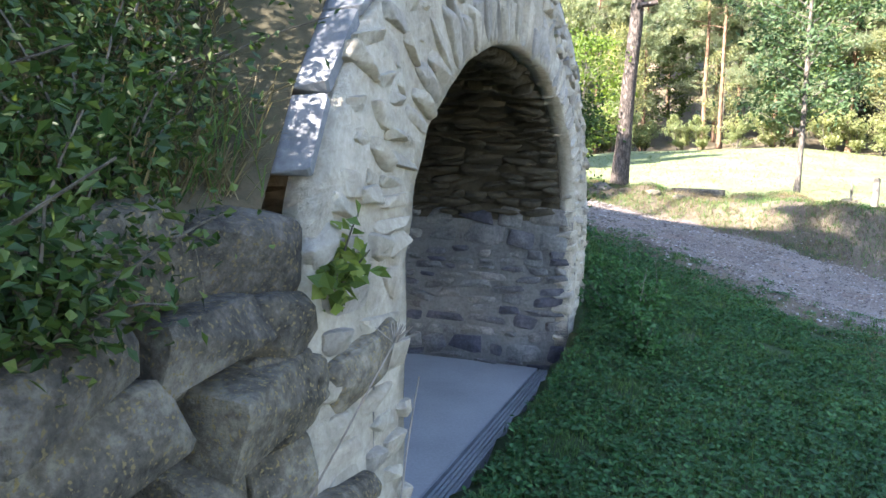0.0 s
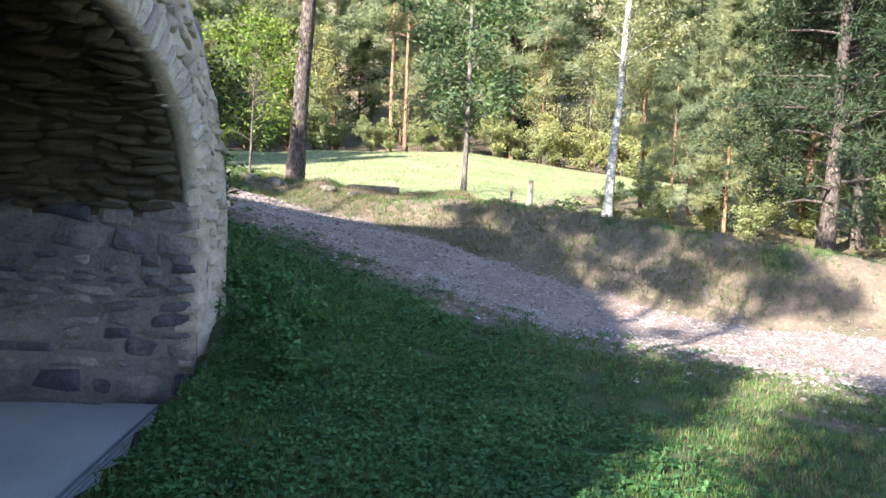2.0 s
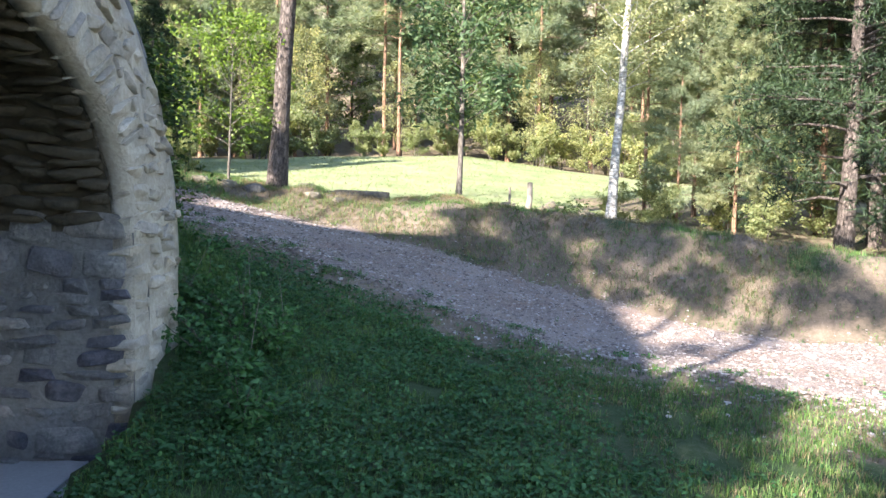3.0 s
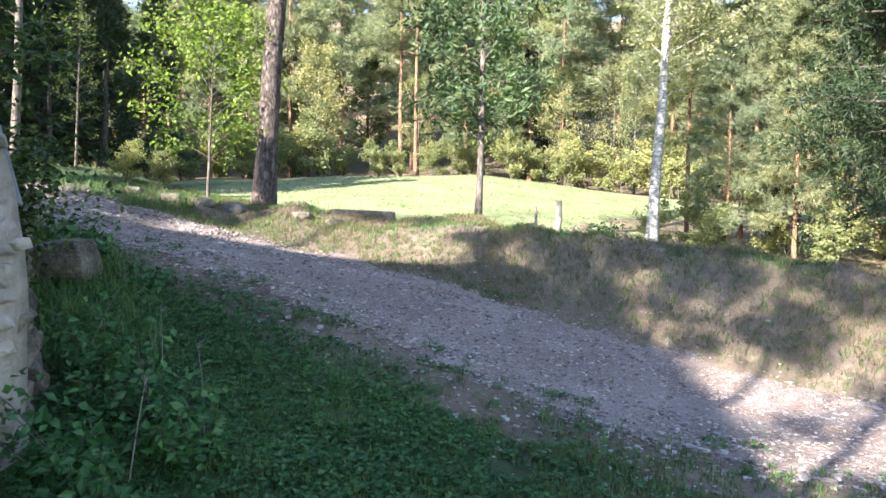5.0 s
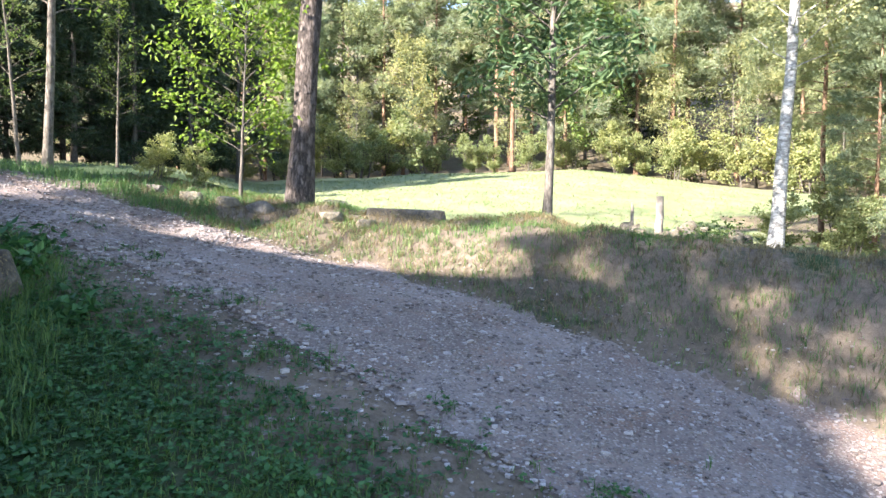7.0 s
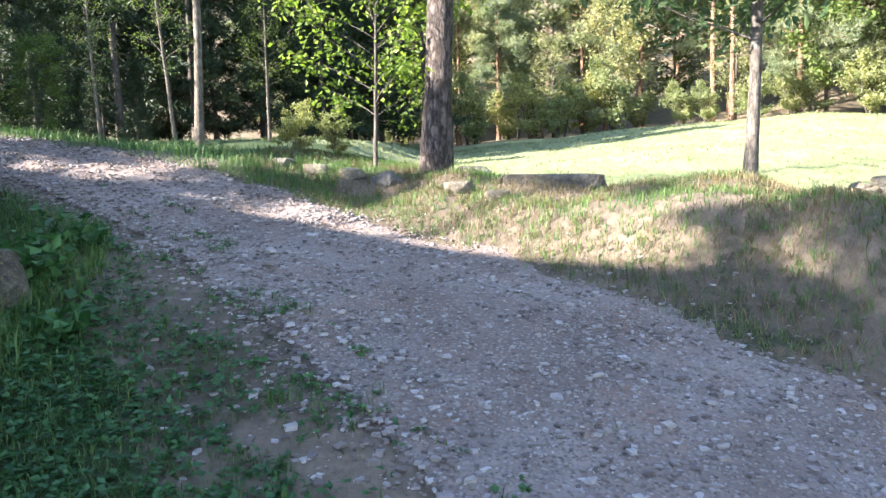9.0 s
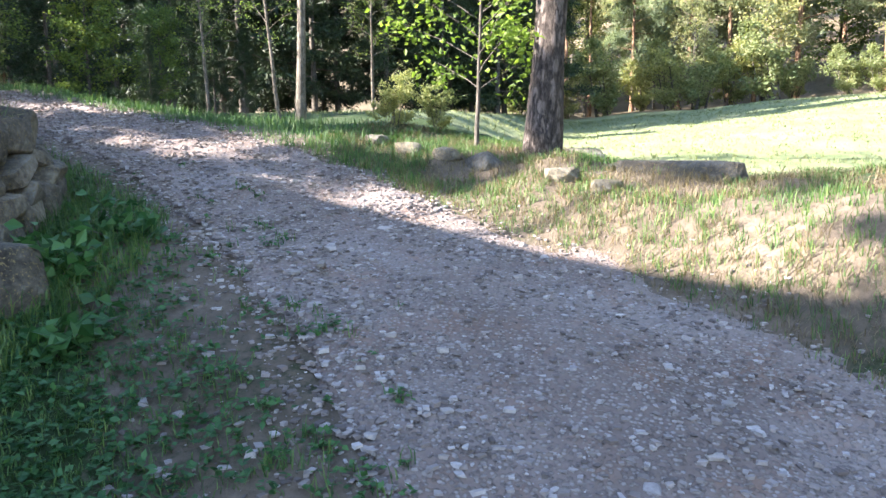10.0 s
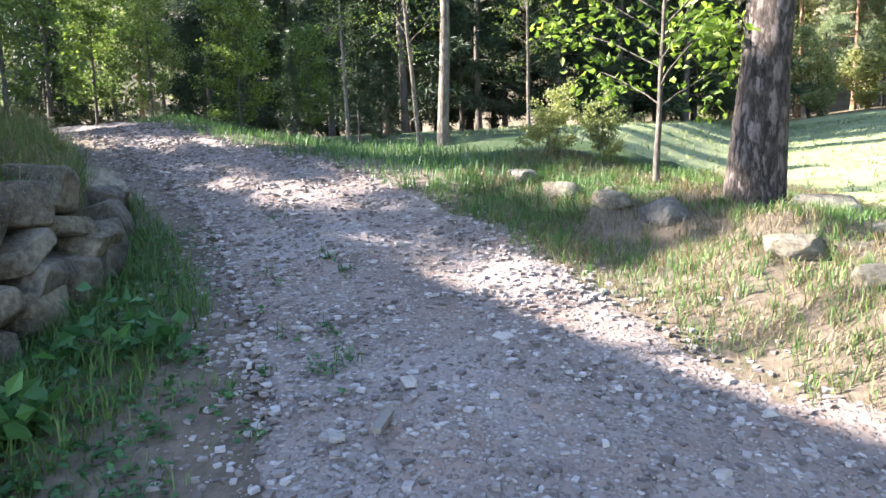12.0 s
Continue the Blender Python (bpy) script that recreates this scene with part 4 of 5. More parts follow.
# ---- dry-stone walls ----
def stone_wall(label, run0, run1, top, big, lean=0.1):
    """A rough wall of boulders along the foot of the hillside."""
    wall = tagged(new("dry_stone_wall"), label, "wall")
    run = run0
    def at(r):
        p = np.array([np.interp(r, EDGE_RUN, EDGE_PTS[:, 0]), np.interp(r, EDGE_RUN, EDGE_PTS[:, 1])])
        q = np.array([np.interp(r + 0.1, EDGE_RUN, EDGE_PTS[:, 0]), np.interp(r + 0.1, EDGE_RUN, EDGE_PTS[:, 1])])
        t = (q - p) / np.linalg.norm(q - p)
        return p, t
    z0 = 0.0
    while z0 < top:
        hgt = rng.uniform(0.55, 1.0) * big * (0.62 if z0 else 0.9) * rng.choice((0.7, 1.0, 1.15))
        run = run0 + rng.uniform(-0.2, 0)
        while run < run1:
            ln = rng.uniform(0.7, 1.5) * big
            p, t = at(run + ln / 2)
            nl = np.array([-t[1], t[0]])
            c = p + nl * (0.10 + lean * z0 + rng.uniform(-0.06, 0.06))
            zz = hz(*(p - nl * 0.15)) - 0.06 + z0 + hgt / 2
            m = pose(c[0], c[1], zz, rng.normal(0, 7), rng.normal(0, 9), math.degrees(math.atan2(t[1], t[0])) + rng.normal(0, 10))
            piece(ROCKS, m, (ln * 1.02, rng.uniform(0.36, 0.5), hgt * 1.06), wall)
            run += ln * 0.96
        z0 += hgt * 0.93
    return wall


def run_at(y):
    return float(np.interp(y, EDGE_PTS[:, 1], EDGE_RUN))


# ---- stone laying comes last ----
lay_front()
lay_side(wall_r, OPEN_W, 1)
stone_wall("dry-laid wall of large weathered boulders beside the shelter", run_at(-2.5), run_at(2.2), 1.38, 0.44)
big_stones = tagged(new("dry_stone_wall"), "broad smooth boulder on squared blocks against the shelter's jamb", "wall")
for (x, y, z), size, turn in (((-0.57, 2.16, 1.06), (0.46, 0.36, 0.3), 60), ((-0.58, 2.1, 0.81), (0.42, 0.38, 0.36), 66), ((-0.85, 1.78, 1.02), (0.5, 0.36, 0.4), 72), ((-0.60, 2.32, 1.26), (0.26, 0.22, 0.16), 60)):
    piece(BOULDERS[:4], pose(x, y, z, rng.normal(0, 3), rng.normal(0, 3), turn), size, big_stones)
stone_wall("mossy dry-stone retaining wall along the track", run_at(10.6), run_at(12.5), 0.62, 0.46)
stone_wall("low tumbled end of the dry-stone wall", run_at(12.4), run_at(13.6), 0.3, 0.36)
stone_wall("half-buried stones under hanging plants", run_at(8.0), run_at(10.5), 0.85, 0.36)


# ---- ground plants ----
def tufts(n, area, keep, blade, wide, mat, name, label, lean=0.45, zfun=height):
    """Grass blades, three or so to a tuft."""
    x, y = rng.uniform(area[0], area[1], n), rng.uniform(area[2], area[3], n)
    k = keep(x, y)
    x, y = x[k], y[k]
    z = zfun(x, y)
    per = 4
    c = np.repeat(np.stack([x, y, z - 0.01], 1), per, 0)
    c[:, :2] += rng.normal(0, 0.02, (len(c), 2))
    th = rng.uniform(0, 2 * math.pi, len(c))
    tip = np.stack([np.cos(th) * lean, np.sin(th) * lean, np.ones(len(c))], 1) + rng.normal(0, 0.15, (len(c), 3))
    L = (blade * rng.uniform(0.5, 1.3, len(c)))[:, None]
    s = np.stack([-np.sin(th), np.cos(th), np.zeros(len(c))], 1) * wide / 2
    mid = c + tip * np.array([0.4, 0.4, 0.62]) * L
    v = np.stack([c - s, c + s, mid + s * 0.7, c + tip * np.array([1.15, 1.15, 0.85]) * L, mid - s * 0.7], 1)
    g = Geo()
    five = np.arange(len(c))[:, None] * 5
    g.add(v, five + np.array([[0, 1, 2, 4]]))
    g.f.append(five + np.array([[4, 2, 3]]))
    return tagged(part(name, g, mat), label, "grass", kind="stuff")


def edge_side(x, y):
    return off_line(x, y, EDGE_PTS)[0]


def lawn(x, y):
    d, _ = off_line(x, y, TRACK_PTS)
    e = np.abs(d) - half_width(y)
    patchy = bumps(x, y, 0.5, 1.5) + 0.6 * bumps(x, y, 0.17, 2.5)
    return (e > rng.normal(0.12, 0.12, len(x)) + 1.1 * rng.random(len(x)) ** 2 * (y > 5)) & (d < 0) & (edge_side(x, y) < -0.12) & (patchy > -0.9 + 1.6 * rng.random(len(x)) * (x > 4.2) - 0.8 * (x < 3.2) - 0.4)


def bank(x, y):
    d, _ = off_line(x, y, TRACK_PTS)
    e = d - half_width(y)
    return (e > rng.normal(0.05, 0.08, len(x))) & (e < 4.2)


def low_leaves(n, area, keep, size, mat, name, label, lift=0.05):
    x, y = rng.uniform(area[0], area[1], n), rng.uniform(area[2], area[3], n)
    k = keep(x, y)
    x, y = x[k], y[k]
    g = Geo()
    c = np.repeat(np.stack([x, y, height(x, y) + rng.uniform(0.01, lift, len(x))], 1), 3, 0)
    leaf_cards(g, c + rng.normal(0, size * 0.25, c.shape) * np.array([1, 1, 0.4]), size, size * 0.8, -0.1, 0.12, 0.75)
    return tagged(part(name, g, mat), label, "plants", kind="stuff")


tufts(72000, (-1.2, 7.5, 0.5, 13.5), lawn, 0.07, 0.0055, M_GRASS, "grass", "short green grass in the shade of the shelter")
low_leaves(50000, (0, 6, 1.5, 13.5), lambda x, y: lawn(x, y) & (bumps(x, y, 0.9, 3.0) > -1.3) & (x + rng.normal(0, 0.5, len(x)) < np.interp(y, [3, 7, 11], [3.6, 4.6, 6.0])), 0.042, M_CLOVER, "clover", "low clover and weeds among the grass")
tufts(16000, (4.4, 9.5, 1, 10), lawn, 0.06, 0.006, M_DRYGRASS, "dry_grass", "short dry grass that also pales the sunlit open ground", 0.6)
tufts(9000, (5, 16, 0, 9), lambda x, y: (np.abs(off_line(x, y, TRACK_PTS)[0]) > 1.4) & (bumps(x, y, 0.7) > -0.8), 0.07, 0.009, M_GRASS, "grass", "thin sunlit grass beside the track")
tufts(34000, (1.5, 12, 8, 17), lambda x, y: bank(x, y) & (bumps(x, y, 0.6, 4) + 1.2 * (off_line(x, y, TRACK_PTS)[0] < half_width(y) + 0.9) > 0.0), 0.095, 0.006, M_GRASS, "grass", "green grass tufts on the bank")
tufts(40000, (1.5, 12, 8, 17), lambda x, y: bank(x, y) & (bumps(x, y, 0.6, 4) < 0.7), 0.085, 0.0055, M_DRYGRASS, "dry_grass", "straw-coloured dry grass on the bank", 0.7)
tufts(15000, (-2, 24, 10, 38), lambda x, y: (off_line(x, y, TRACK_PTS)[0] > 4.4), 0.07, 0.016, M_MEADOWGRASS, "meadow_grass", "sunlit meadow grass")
tufts(5500, (-6, 3, 13.5, 19), lambda x, y: (off_line(x, y, TRACK_PTS)[0] > half_width(y) - 0.05) & (off_line(x, y, TRACK_PTS)[0] < 2.6), 0.15, 0.008, M_GRASS, "grass", "tall green grass along the track edge")
tufts(6500, (-1.2, 3.2, 9, 14.5), lambda x, y: (edge_side(x, y) < -0.1) & (edge_side(x, y) > -1.0) & (off_line(x, y, TRACK_PTS)[0] < -1.15), 0.17, 0.007, M_GRASS, "grass", "tall grass at the foot of the stone wall")


# ---- loose stones on the track ----
def loose_stones(n, lo, hi, name, label, stray=False):
    shapes = [(np.array([v.co for v in me.vertices]), np.array([list(p.vertices) for p in me.polygons])) for me in PEBBLE_LOW]
    r = rng.uniform(4, 30, n)
    i = np.interp(r, TRACK_RUN, np.arange(len(TRACK_RUN))).astype(int)
    t = np.gradient(TRACK_PTS, axis=0)[i]
    t /= np.linalg.norm(t, axis=1)[:, None]
    off = rng.choice((-1, 1), n) * rng.random(n) ** 0.75 * rng.uniform(0.7, 1.3, n) * half_width(TRACK_PTS[i, 1])
    if stray:
        off = -half_width(TRACK_PTS[i, 1]) - rng.random(n) ** 2.2 * np.interp(TRACK_PTS[i, 1], [9, 13], [1.7, 0.6]) + 0.1
    P = TRACK_PTS[i] + np.stack([-t[:, 1], t[:, 0]], 1) * off[:, None] + t * rng.uniform(-0.12, 0.12, (n, 1))
    k = off / half_width(TRACK_PTS[i, 1])
    Z = height(P[:, 0], P[:, 1]) + np.where(np.abs(k) < 0.97, track_lift(k, P[:, 0], P[:, 1]), 0.0)
    size = lo + (hi - lo) * rng.random(n) ** 2.8
    g = Geo()
    for k, (v, f) in enumerate(shapes):
        sel = np.arange(n) % len(shapes) == k
        a = rng.uniform(0, 6.28, sel.sum())
        sc = size[sel][:, None] * np.stack([rng.uniform(0.8, 1.5, sel.sum()), rng.uniform(0.6, 1.0, sel.sum()), rng.uniform(0.3, 0.6, sel.sum())], 1)
        w = v[None] * sc[:, None]
        x = w[..., 0] * np.cos(a)[:, None] - w[..., 1] * np.sin(a)[:, None]
        y = w[..., 0] * np.sin(a)[:, None] + w[..., 1] * np.cos(a)[:, None]
        V = np.stack([x + P[sel, 0][:, None], y + P[sel, 1][:, None], w[..., 2] + (Z[sel] + sc[:, 2] * 0.2)[:, None]], -1)
        g.add(V, (np.arange(sel.sum())[:, None, None] * len(v) + f[None]).reshape(-1, f.shape[1]))
    return tagged(part(name, g, M_PEBBLES, track, label), kind="stuff")


def low_pebble(seed):
    r = np.random.default_rng(seed)
    bm = bmesh.new()
    bmesh.ops.create_cube(bm, size=0.8)
    for v in bm.verts:
        v.co = Vector(np.array(v.co) * r.uniform(0.6, 1.2, 3))
    me = bpy.data.meshes.new("pebble")
    bm.to_mesh(me)
    bm.free()
    return me


PEBBLE_LOW = [low_pebble(k) for k in range(6)]
M_PEBBLES, _n, _l, _b = material("pebbles")
_g = _n.new("ShaderNodeNewGeometry")
_r = ramp_node(_n, _l, _g.outputs["Random Per Island"], [(0, (0.075, 0.06, 0.053)), (0.35, (0.15, 0.122, 0.108)), (0.8, (0.24, 0.212, 0.197)), (1, (0.33, 0.305, 0.29))])
_w = noise_node(_n, _l, 30, 5, 0.7, "World")
_l.new(mix_node(_n, _l, 0.5, _r.outputs[0], _w.outputs[0], "OVERLAY"), _b.inputs["Base Color"])
_b.inputs["Roughness"].default_value = 0.9
loose_stones(60000, 0.008, 0.05, "gravel_stones", "loose pale gravel stones")
loose_stones(8000, 0.010, 0.06, "gravel_stones", "stray stones in the grass beside the track", True)


def track_stones():
    r = np.random.default_rng(5)
    for _ in range(170):
        q = r.uniform(8, 24)
        i = int(np.interp(q, TRACK_RUN, np.arange(len(TRACK_RUN))))
        t = TRACK_PTS[i + 1] - TRACK_PTS[i]
        t /= np.linalg.norm(t)
        k = r.uniform(-0.92, 0.92)
        p = TRACK_PTS[i] + np.array([-t[1], t[0]]) * k * float(half_width(TRACK_PTS[i, 1]))
        s = r.uniform(0.03, 0.08)
        m = pose(p[0], p[1], hz(*p) + float(track_lift(k, p[0], p[1])) + s * 0.06, r.normal(0, 8), r.normal(0, 8), r.uniform(0, 360))
        piece(PEBBLES, m, (s * 1.3, s, s * r.uniform(0.35, 0.6)), track)


track_stones()


# ---- plants on the hillside and walls ----
def hill_points(n, y0, y1, d0, d1):
    """Places on the hillside, near its foot."""
    ii = np.where((EDGE_PTS[:-1, 1] > y0) & (EDGE_PTS[:-1, 1] < y1))[0]
    jj = [k for k in range(len(HILL_D) - 1) if d0 <= HILL_D[k] < d1]
    wide = np.array([HILL_D[k + 1] - HILL_D[k] for k in jj])
    i, j = rng.choice(ii, n), rng.choice(jj, n, p=wide / wide.sum())
    fx, fy = rng.random((2, n))
    a = HILL_P[i, j] * (1 - fy)[:, None] + HILL_P[i, j + 1] * fy[:, None]
    b = HILL_P[i + 1, j] * (1 - fy)[:, None] + HILL_P[i + 1, j + 1] * fy[:, None]
    p = a * (1 - fx)[:, None] + b * fx[:, None]
    h = (HILL_H[i, j] * (1 - fy) + HILL_H[i, j + 1] * fy) * (1 - fx) + (HILL_H[i + 1, j] * (1 - fy) + HILL_H[i + 1, j + 1] * fy) * fx
    s_at = (p - FACE0) @ FACE_U
    deep = -(p - FACE0) @ FACE_N
    clear = (s_at > -0.75) & (s_at < 5.2) & (deep < 0.45)      # the coping stays bare
    return np.concatenate([p, h[:, None]], 1)[~clear]


def blades_at(P, blade, wide, mat, name, label, lean=0.5, per=4, category="grass"):
    c = np.repeat(P, per, 0) + rng.normal(0, 0.025, (len(P) * per, 3)) * np.array([1, 1, 0.2])
    th = rng.uniform(0, 2 * math.pi, len(c))
    tip = np.stack([np.cos(th) * lean, np.sin(th) * lean, np.ones(len(c))], 1) + rng.normal(0, 0.2, (len(c), 3))
    L = (blade * rng.uniform(0.5, 1.3, len(c)))[:, None]
    s = np.stack([-np.sin(th), np.cos(th), np.zeros(len(c))], 1) * wide / 2
    mid = c + tip * np.array([0.4, 0.4, 0.62]) * L
    v = np.stack([c - s, c + s, mid + s * 0.7, c + tip * np.array([1.2, 1.2, 0.75]) * L, mid - s * 0.7], 1)
    g = Geo()
    five = np.arange(len(c))[:, None] * 5
    g.add(v, five + np.array([[0, 1, 2, 4]]))
    g.f.append(five + np.array([[4, 2, 3]]))
    return tagged(part(name, g, mat), label, category, kind="stuff")


blades_at(hill_points(9000, -1.5, 15, 0.0, 2.8), 0.28, 0.006, M_DRYGRASS, "dry_grass", "long dry grass on the steep hillside", 0.8)
blades_at(hill_points(2600, 0.6, 3.6, 0.2, 1.6), 0.16, 0.006, M_DRYGRASS, "dry_grass", "dead stalks and litter behind the coping", 1.2)
blades_at(hill_points(12000, -1.5, 15, 0.0, 2.8), 0.25, 0.006, M_GRASS, "grass", "long green grass hanging over the walls", 0.8)


def leafy_plant(name, label, centre, spread_xyz, n, length, width, mat, twigs=6, category="plant", flat=0.4):
    """A small plant: twigs from its foot and leaves about them."""
    plant_ob = tagged(new(name), label, category)
    plant_ob.matrix_basis = pose(*centre)
    leaves = Geo()
    each = n // twigs
    for k in range(twigs):
        tip = rng.normal(0, 0.6, 3) * np.array(spread_xyz)
        tip[2] = abs(tip[2]) + spread_xyz[2] * 0.5
        br = limb((0, 0, 0), tip, np.linalg.norm(tip) * 1.3, 0.3, 5)
        wood = Geo()
        tube(wood, br, np.linspace(0.006, 0.002, len(br)), 4)
        part("stem", wood, M_GREYBARK, plant_ob)
        c = along(br, rng.uniform(0.15, 0.999, each)) + rng.normal(0, 0.28, (each, 3)) * np.array(spread_xyz)
        leaf_cards(leaves, c, length, width, 0.2, 0.2, flat)
    part("foliage", leaves, mat, plant_ob)
    return plant_ob


def hill_top(y, d):
    i = int(np.abs(EDGE_PTS[:, 1] - y).argmin())
    j = int(np.abs(HILL_D - d).argmin())
    return HILL_P[i, j][0], HILL_P[i, j][1], HILL_H[i, j]


for y, d, size in ((0.2, 0.3, 0.55), (0.9, 0.5, 0.6), (1.5, 0.3, 0.5), (2.0, 0.6, 0.65), (1.2, 1.0, 0.8), (2.0, 1.3, 0.6), (0.4, 1.4, 0.8), (1.7, 0.8, 0.8), (1.0, 0.2, 0.5), (1.8, 0.1, 0.4), (0.6, 0.9, 0.7), (1.8, 1.6, 0.9)):
    leafy_plant("bramble_bush", "tangled green bramble hanging over the boulder wall", hill_top(y, d), (size * 0.6, size * 0.6, size * 0.55), 2200, 0.036, 0.022, M_IVY, 14, "bush")
for y, d, size in ((7.8, 0.1, 0.55), (8.3, 0.2, 0.6), (8.9, 0.3, 0.6), (9.6, 0.2, 0.5), (10.2, 0.5, 0.6), (8.2, 1.0, 0.8), (9.3, 1.2, 0.9), (10.8, 1.0, 0.6), (12.2, 0.8, 0.5)):
    leafy_plant("bramble_bush", "dark green bramble over the half-buried wall", hill_top(y, d), (size * 0.6, size * 0.6, size * 0.6), 1500, 0.055, 0.035, M_IVY, 12, "bush")
for y, drop, size in ((0.75, 0.25, 0.36), (1.1, 0.2, 0.34), (0.5, 0.2, 0.36)):
    x, yy, z = hill_top(y, 0.2)
    leafy_plant("bramble_bush", "dark bramble trailing down the boulder wall", (x + 0.2, yy, z - drop), (size * 0.45, size * 0.6, size * 0.55), 1300, 0.036, 0.022, M_IVY, 12, "bush")
leafy_plant("ivy", "ivy with broad green and yellow leaves on the boulder", (-0.36, 2.25, 1.14), (0.1, 0.13, 0.12), 130, 0.07, 0.058, M_LEAF, 5, "ivy", 0.2)
for x, y, s in ((1.95, 7.6, 0.4), (2.1, 7.1, 0.35), (2.3, 8.2, 0.4), (2.5, 7.7, 0.3), (2.05, 8.8, 0.4), (2.0, 6.4, 0.25)):
    leafy_plant("weed", "leafy weeds growing at the foot of the shelter", (x, y, hz(x, y) - 0.02), (s * 0.6, s * 0.6, s * 0.8), 380, 0.07, 0.045, M_CLOVER, 8, "weed")
for x, y, s in ((1.75, 11.2, 0.22), (1.55, 12.0, 0.25), (2.3, 10.6, 0.2)):
    leafy_plant("weed", "broad-leaved weeds at the foot of the dry-stone wall", (x, y, hz(x, y) - 0.02), (s, s, s * 0.7), 140, 0.11, 0.08, M_CLOVER, 6, "weed")


# stems and dead stalks
def stalk(name, label, foot, tip, rays=0, ray=0.1):
    ob = tagged(new(name), label, "stalk")
    ob.matrix_basis = pose(*foot)
    g = Geo()
    v = np.array(tip) - np.array(foot)
    br = limb((0, 0, 0), v, np.linalg.norm(v), 0.0, 6, 0.03)
    tube(g, br, np.linspace(0.0045, 0.002, len(br)), 5)
    part("stem", g, M_DEAD, ob)
    if rays:
        h = Geo()
        for k in range(rays):
            d = v / np.linalg.norm(v) + rng.normal(0, 0.75, 3)
            b = limb(br[-1], d, ray * rng.uniform(0.7, 1.1), 0, 3, 0.02)
            tube(h, b, [0.0016, 0.0014, 0.0012, 0.001], 4)
        part("umbel", h, M_DEAD, ob)
    return ob


stalk("dry_umbel", "dead umbel stalk leaning in front of the arch", (-0.45, 1.42, 0.45), (-0.115, 1.6, 1.13), 18, 0.07)
stalk("dry_stalk", "thin dead stalk by the boulder wall", (-0.12, 1.8, 0.3), (-0.1, 1.95, 0.95))
for k, (y, d) in enumerate(((0.6, 0.1), (0.9, 0.1), (1.3, 0.05), (1.6, 0.1), (1.9, 0.06), (1.1, 0.2))):
    p = np.array(hill_top(y, d))
    stalk("bramble_shoot", "bare arching bramble shoot", p, p + np.array([rng.uniform(-0.1, 0.25), rng.uniform(0.1, 0.6), rng.uniform(-0.5, 0.3)]))
for x, y in ((2.2, 7.4), (2.6, 7.9), (2.4, 8.4), (1.9, 9.3)):
    stalk("dry_stalk", "brown seeding stalk among the weeds", (x, y, hz(x, y) - 0.02), (x + rng.normal(0, 0.1), y + rng.normal(0, 0.1), hz(x, y) + rng.uniform(0.5, 0.75)), 5, 0.08)


# ---- rocks, slab and wood along the track ----
def rock(name, label, x, y, size, turn=0, sink=0.25, mat_set=None, tilt=0):
    ob = new(name, (mat_set or ROCKS)[int(rng.integers(8))])
    ob.matrix_basis = pose(x, y, hz(x, y) + size[2] * (0.5 - sink), tilt, 0, turn) @ Matrix.Diagonal((*size, 1))
    return tagged(ob, label, "rock")


SLABS = [stone_mesh("stone_slab", 160 + k, M_ROCK, 0.13, 12, 0.035) for k in range(8)]
ledge = tagged(new("stone_slab"), "long layered slab of weathered stone set in the bank", "rock")
ledge.matrix_basis = pose(5.4, 14.25, 1.5, 0, 0, -3)
for lx, ly, lz, ox, oy, oz in ((1.15, 0.55, 0.2, 0.02, 0.0, 0.1), (1.0, 0.5, 0.22, -0.1, -0.03, -0.08), (0.6, 0.45, 0.12, -0.62, 0.05, 0.05)):
    piece(SLABS, pose(ox, oy, oz, 0, rng.normal(0, 1), rng.normal(0, 3)), (lx, ly, lz), ledge, "layer")
rock("boulder", "round pitted boulder at the foot of the wall", 1.62, 10.85, (0.62, 0.5, 0.46), 70, 0.2, BOULDERS)
for x, y, s in ((3.55, 15.0, 0.5), (3.1, 15.2, 0.36), (4.45, 14.05, 0.36), (2.6, 15.4, 0.34), (3.0, 15.6, 0.28), (2.1, 15.8, 0.36), (4.8, 13.7, 0.3), (4.6, 15.0, 0.5), (4.95, 14.5, 0.4)):
    rock("boulder", "lichen-spotted boulder half sunk in the bank", x, y, (s, s * 0.75, s * 0.5), rng.uniform(0, 180), 0.46, BOULDERS, rng.normal(0, 8))
heap = tagged(new("rubble_heap"), "tumbled heap of stones along the meadow edge between stump and birch", "stones")
for k in range(70):
    f = rng.random()
    hx, hy = 10.6 + 3.2 * f + rng.normal(0, 0.12), 18.5 - 0.7 * f + rng.normal(0, 0.28)
    q = rng.uniform(0.16, 0.4)
    piece(BOULDERS, pose(hx, hy, hz(hx, hy) + rng.uniform(0.0, 0.38) * math.exp(-((hy - 18.5 + 0.7 * f) / 0.3) ** 2), rng.normal(0, 15), rng.normal(0, 15), rng.uniform(0, 360)), (q * 1.2, q, q * 0.7), heap)


def post(name, label, x, y, tall, girth, mat):
    g = Geo()
    h = np.linspace(0, 1, 6)
    pts = np.stack([rng.normal(0, 0.01, 6), rng.normal(0, 0.01, 6), h * tall - 0.1], 1)
    tube(g, pts, girth / 2 * (1 - 0.2 * h), 9, 0.06)
    tube(g, np.array([pts[-1], pts[-1] + (0, 0, 0.01)]), [girth * 0.4, 0.002], 9)
    return tagged(part(name, g, mat, smooth=True, at=ground_pose(x, y)), label, "stump")


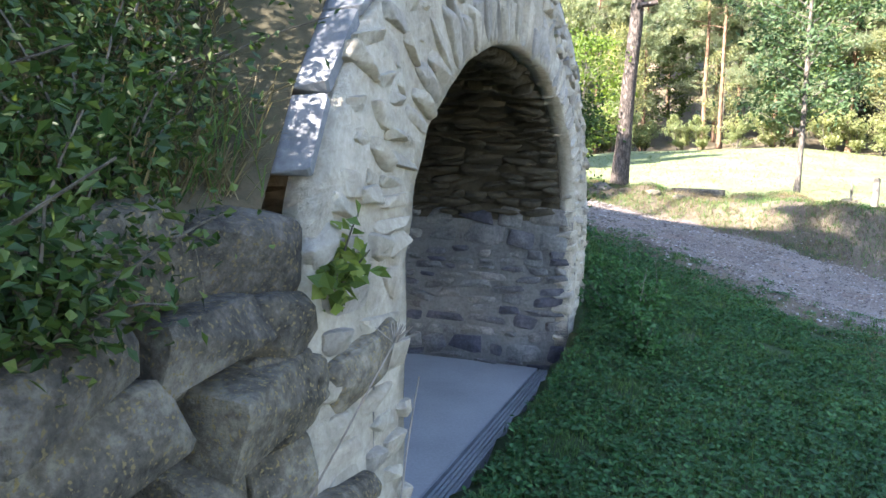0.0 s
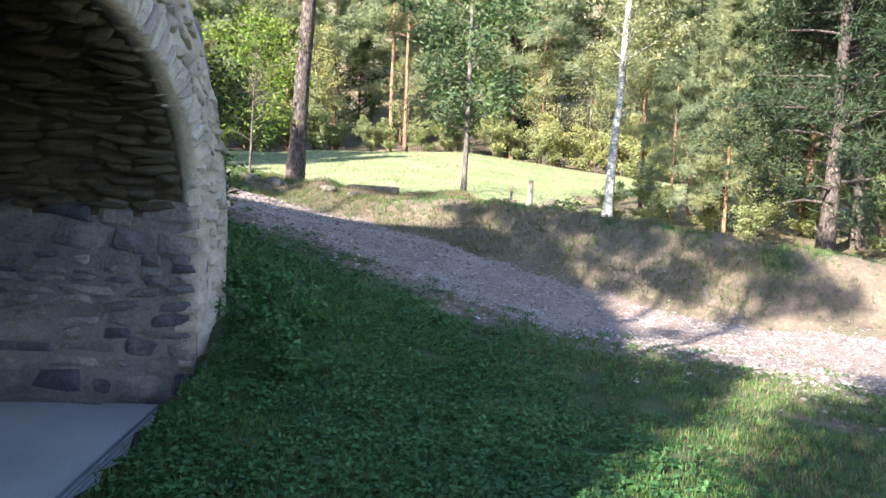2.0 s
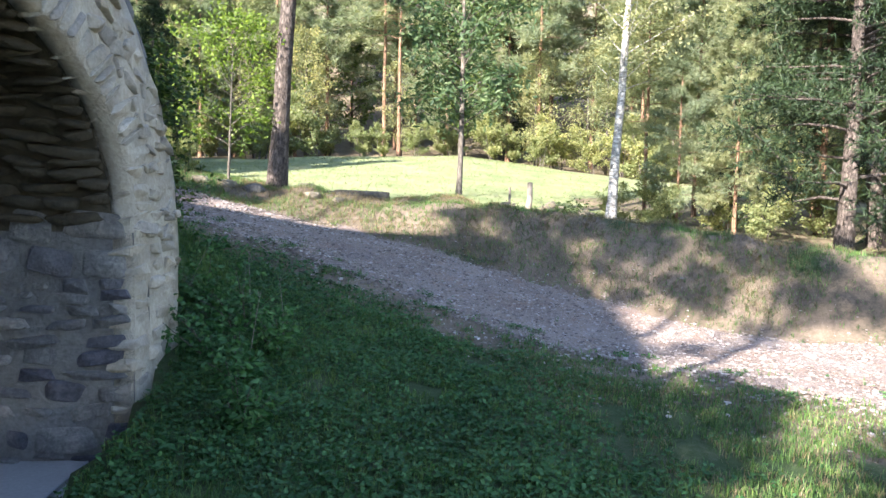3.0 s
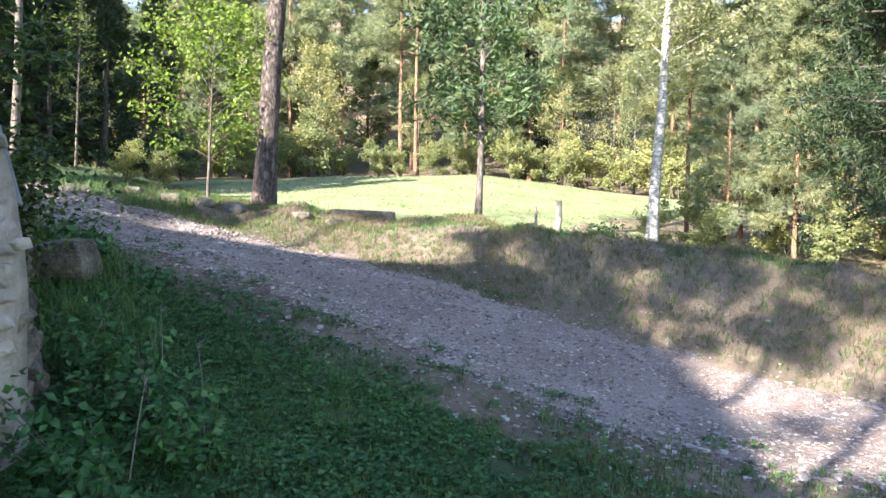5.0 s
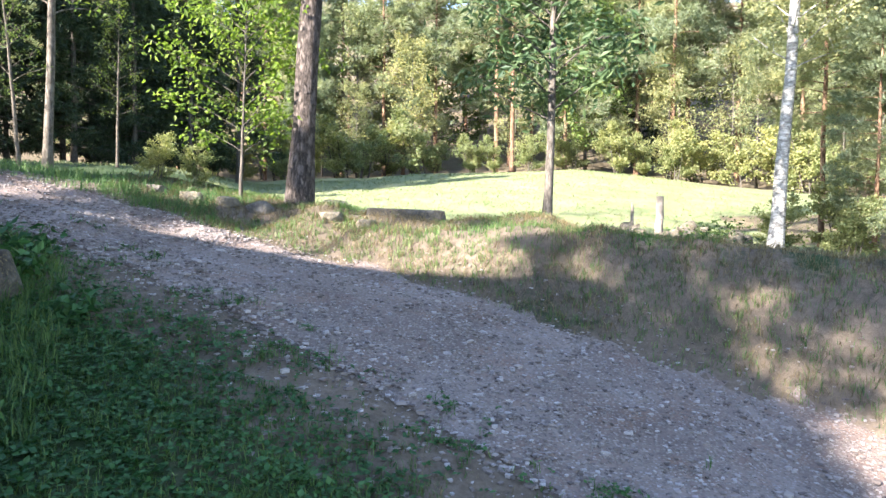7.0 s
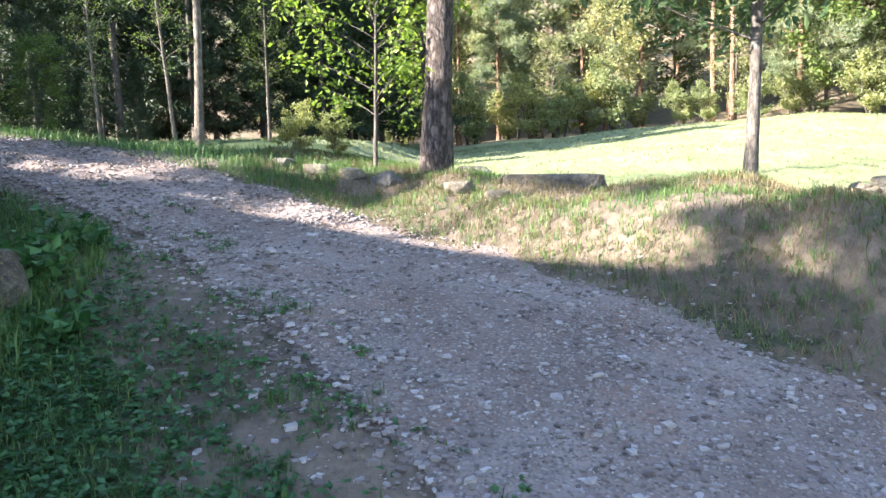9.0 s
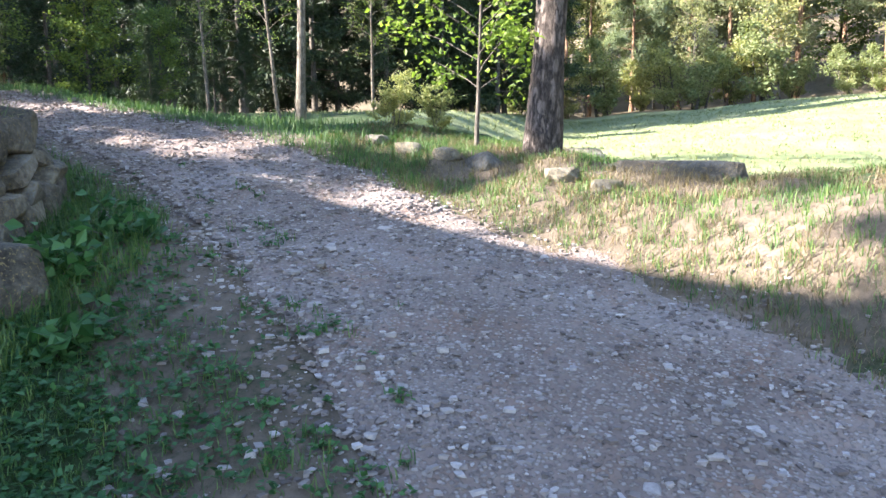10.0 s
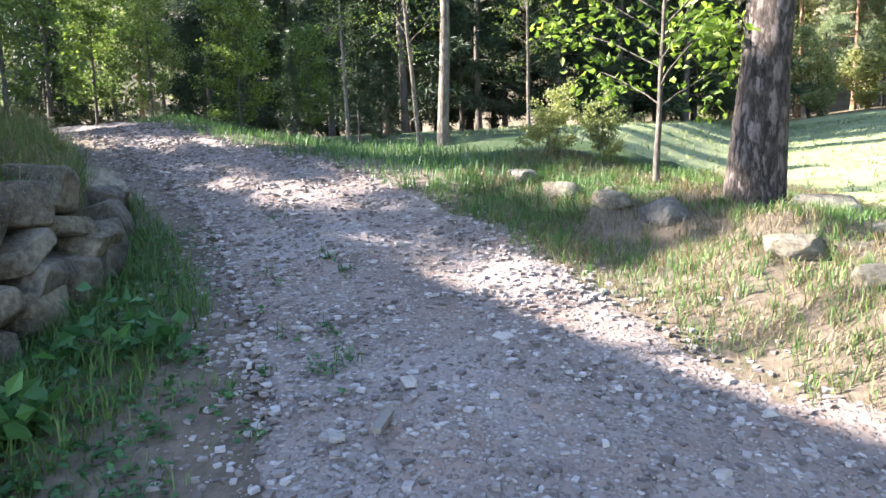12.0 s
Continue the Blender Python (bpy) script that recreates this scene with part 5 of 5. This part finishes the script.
post("tree_stump", "pale broken tree stump beside a stone heap", 11.9, 18.4, 1.1, 0.2, M_DEAD)
leafy_plant("bramble_bush", "low dark bramble over the stone heap", (13.0, 17.9, hz(13.0, 17.9)), (0.75, 0.35, 0.4), 900, 0.09, 0.06, M_IVY, 10, "bush")
post("tree_stump", "thin dead stem beside the stump", 11.3, 18.5, 0.9, 0.08, M_DEAD)

stick = Geo()
box_geo(stick, (-0.13, -0.022, 0.0), (0.13, 0.022, 0.02), pose(0, 0, 0))
tagged(part("wood_stick", stick, M_DEAD, at=pose(3.05, 12.02, hz(3.05, 12.02) + 0.012, 0, 4, 112)), "short weathered piece of wood on the gravel", "stick")


# ---- slate coping along the outer arch ----
def coping():
    th = 0.32
    while th < math.pi - 0.24:
        s, z = 2.3 + 3.1 * math.cos(th), 1.0 + 2.25 * math.sin(th)
        ang = math.atan2(3.1 * math.sin(th), -2.25 * math.cos(th))
        ln = rng.uniform(0.28, 0.46)
        tang = math.atan2(2.25 * math.cos(th), -3.1 * math.sin(th))
        m = face_matrix(s + 0.035 * math.cos(th), z + 0.035 * math.sin(th), 0.27 + rng.uniform(-0.02, 0.02), -tang + rng.normal(0, 0.02))
        piece(SLATES, m, (ln * 1.06, rng.uniform(0.5, 0.56), rng.uniform(0.035, 0.055)), shelter, "coping_slab")
        th += ln * 0.97 / math.hypot(3.1 * math.sin(th), 2.25 * math.cos(th))


M_SLATE = earthy("blue_slate", [(0.3, (0.07, 0.077, 0.088)), (0.5, (0.135, 0.143, 0.158)), (0.66, (0.22, 0.228, 0.24))], 2.0, 30, vary=0.25, bump=0.4, dist=0.008)
SLATES = [stone_mesh("coping_slab", 120 + k, M_SLATE, 0.06, 9, 0.02) for k in range(8)]
coping()


# weeds that creep over the left side of the track
def creeping(x, y):
    d, _ = off_line(x, y, TRACK_PTS)
    k = -d / half_width(y)
    patch = bumps(x, y, 0.32, 7.0) + 0.7 * bumps(x, y, 0.11, 8.0)
    return (k > 0.15) & (k < 1.15) & (patch > 2.1 - 1.5 * k * k) & (edge_side(x, y) < -0.1)


low_leaves(26000, (0.5, 8, 5, 14), creeping, 0.035, M_CLOVER, "clover", "patches of weeds creeping over the gravel edge", 0.04)
tufts(9000, (0.5, 8, 5, 14), creeping, 0.08, 0.006, M_GRASS, "grass", "small grass tufts growing in the gravel edge", zfun=lambda x, y: height(x, y) + 0.01)
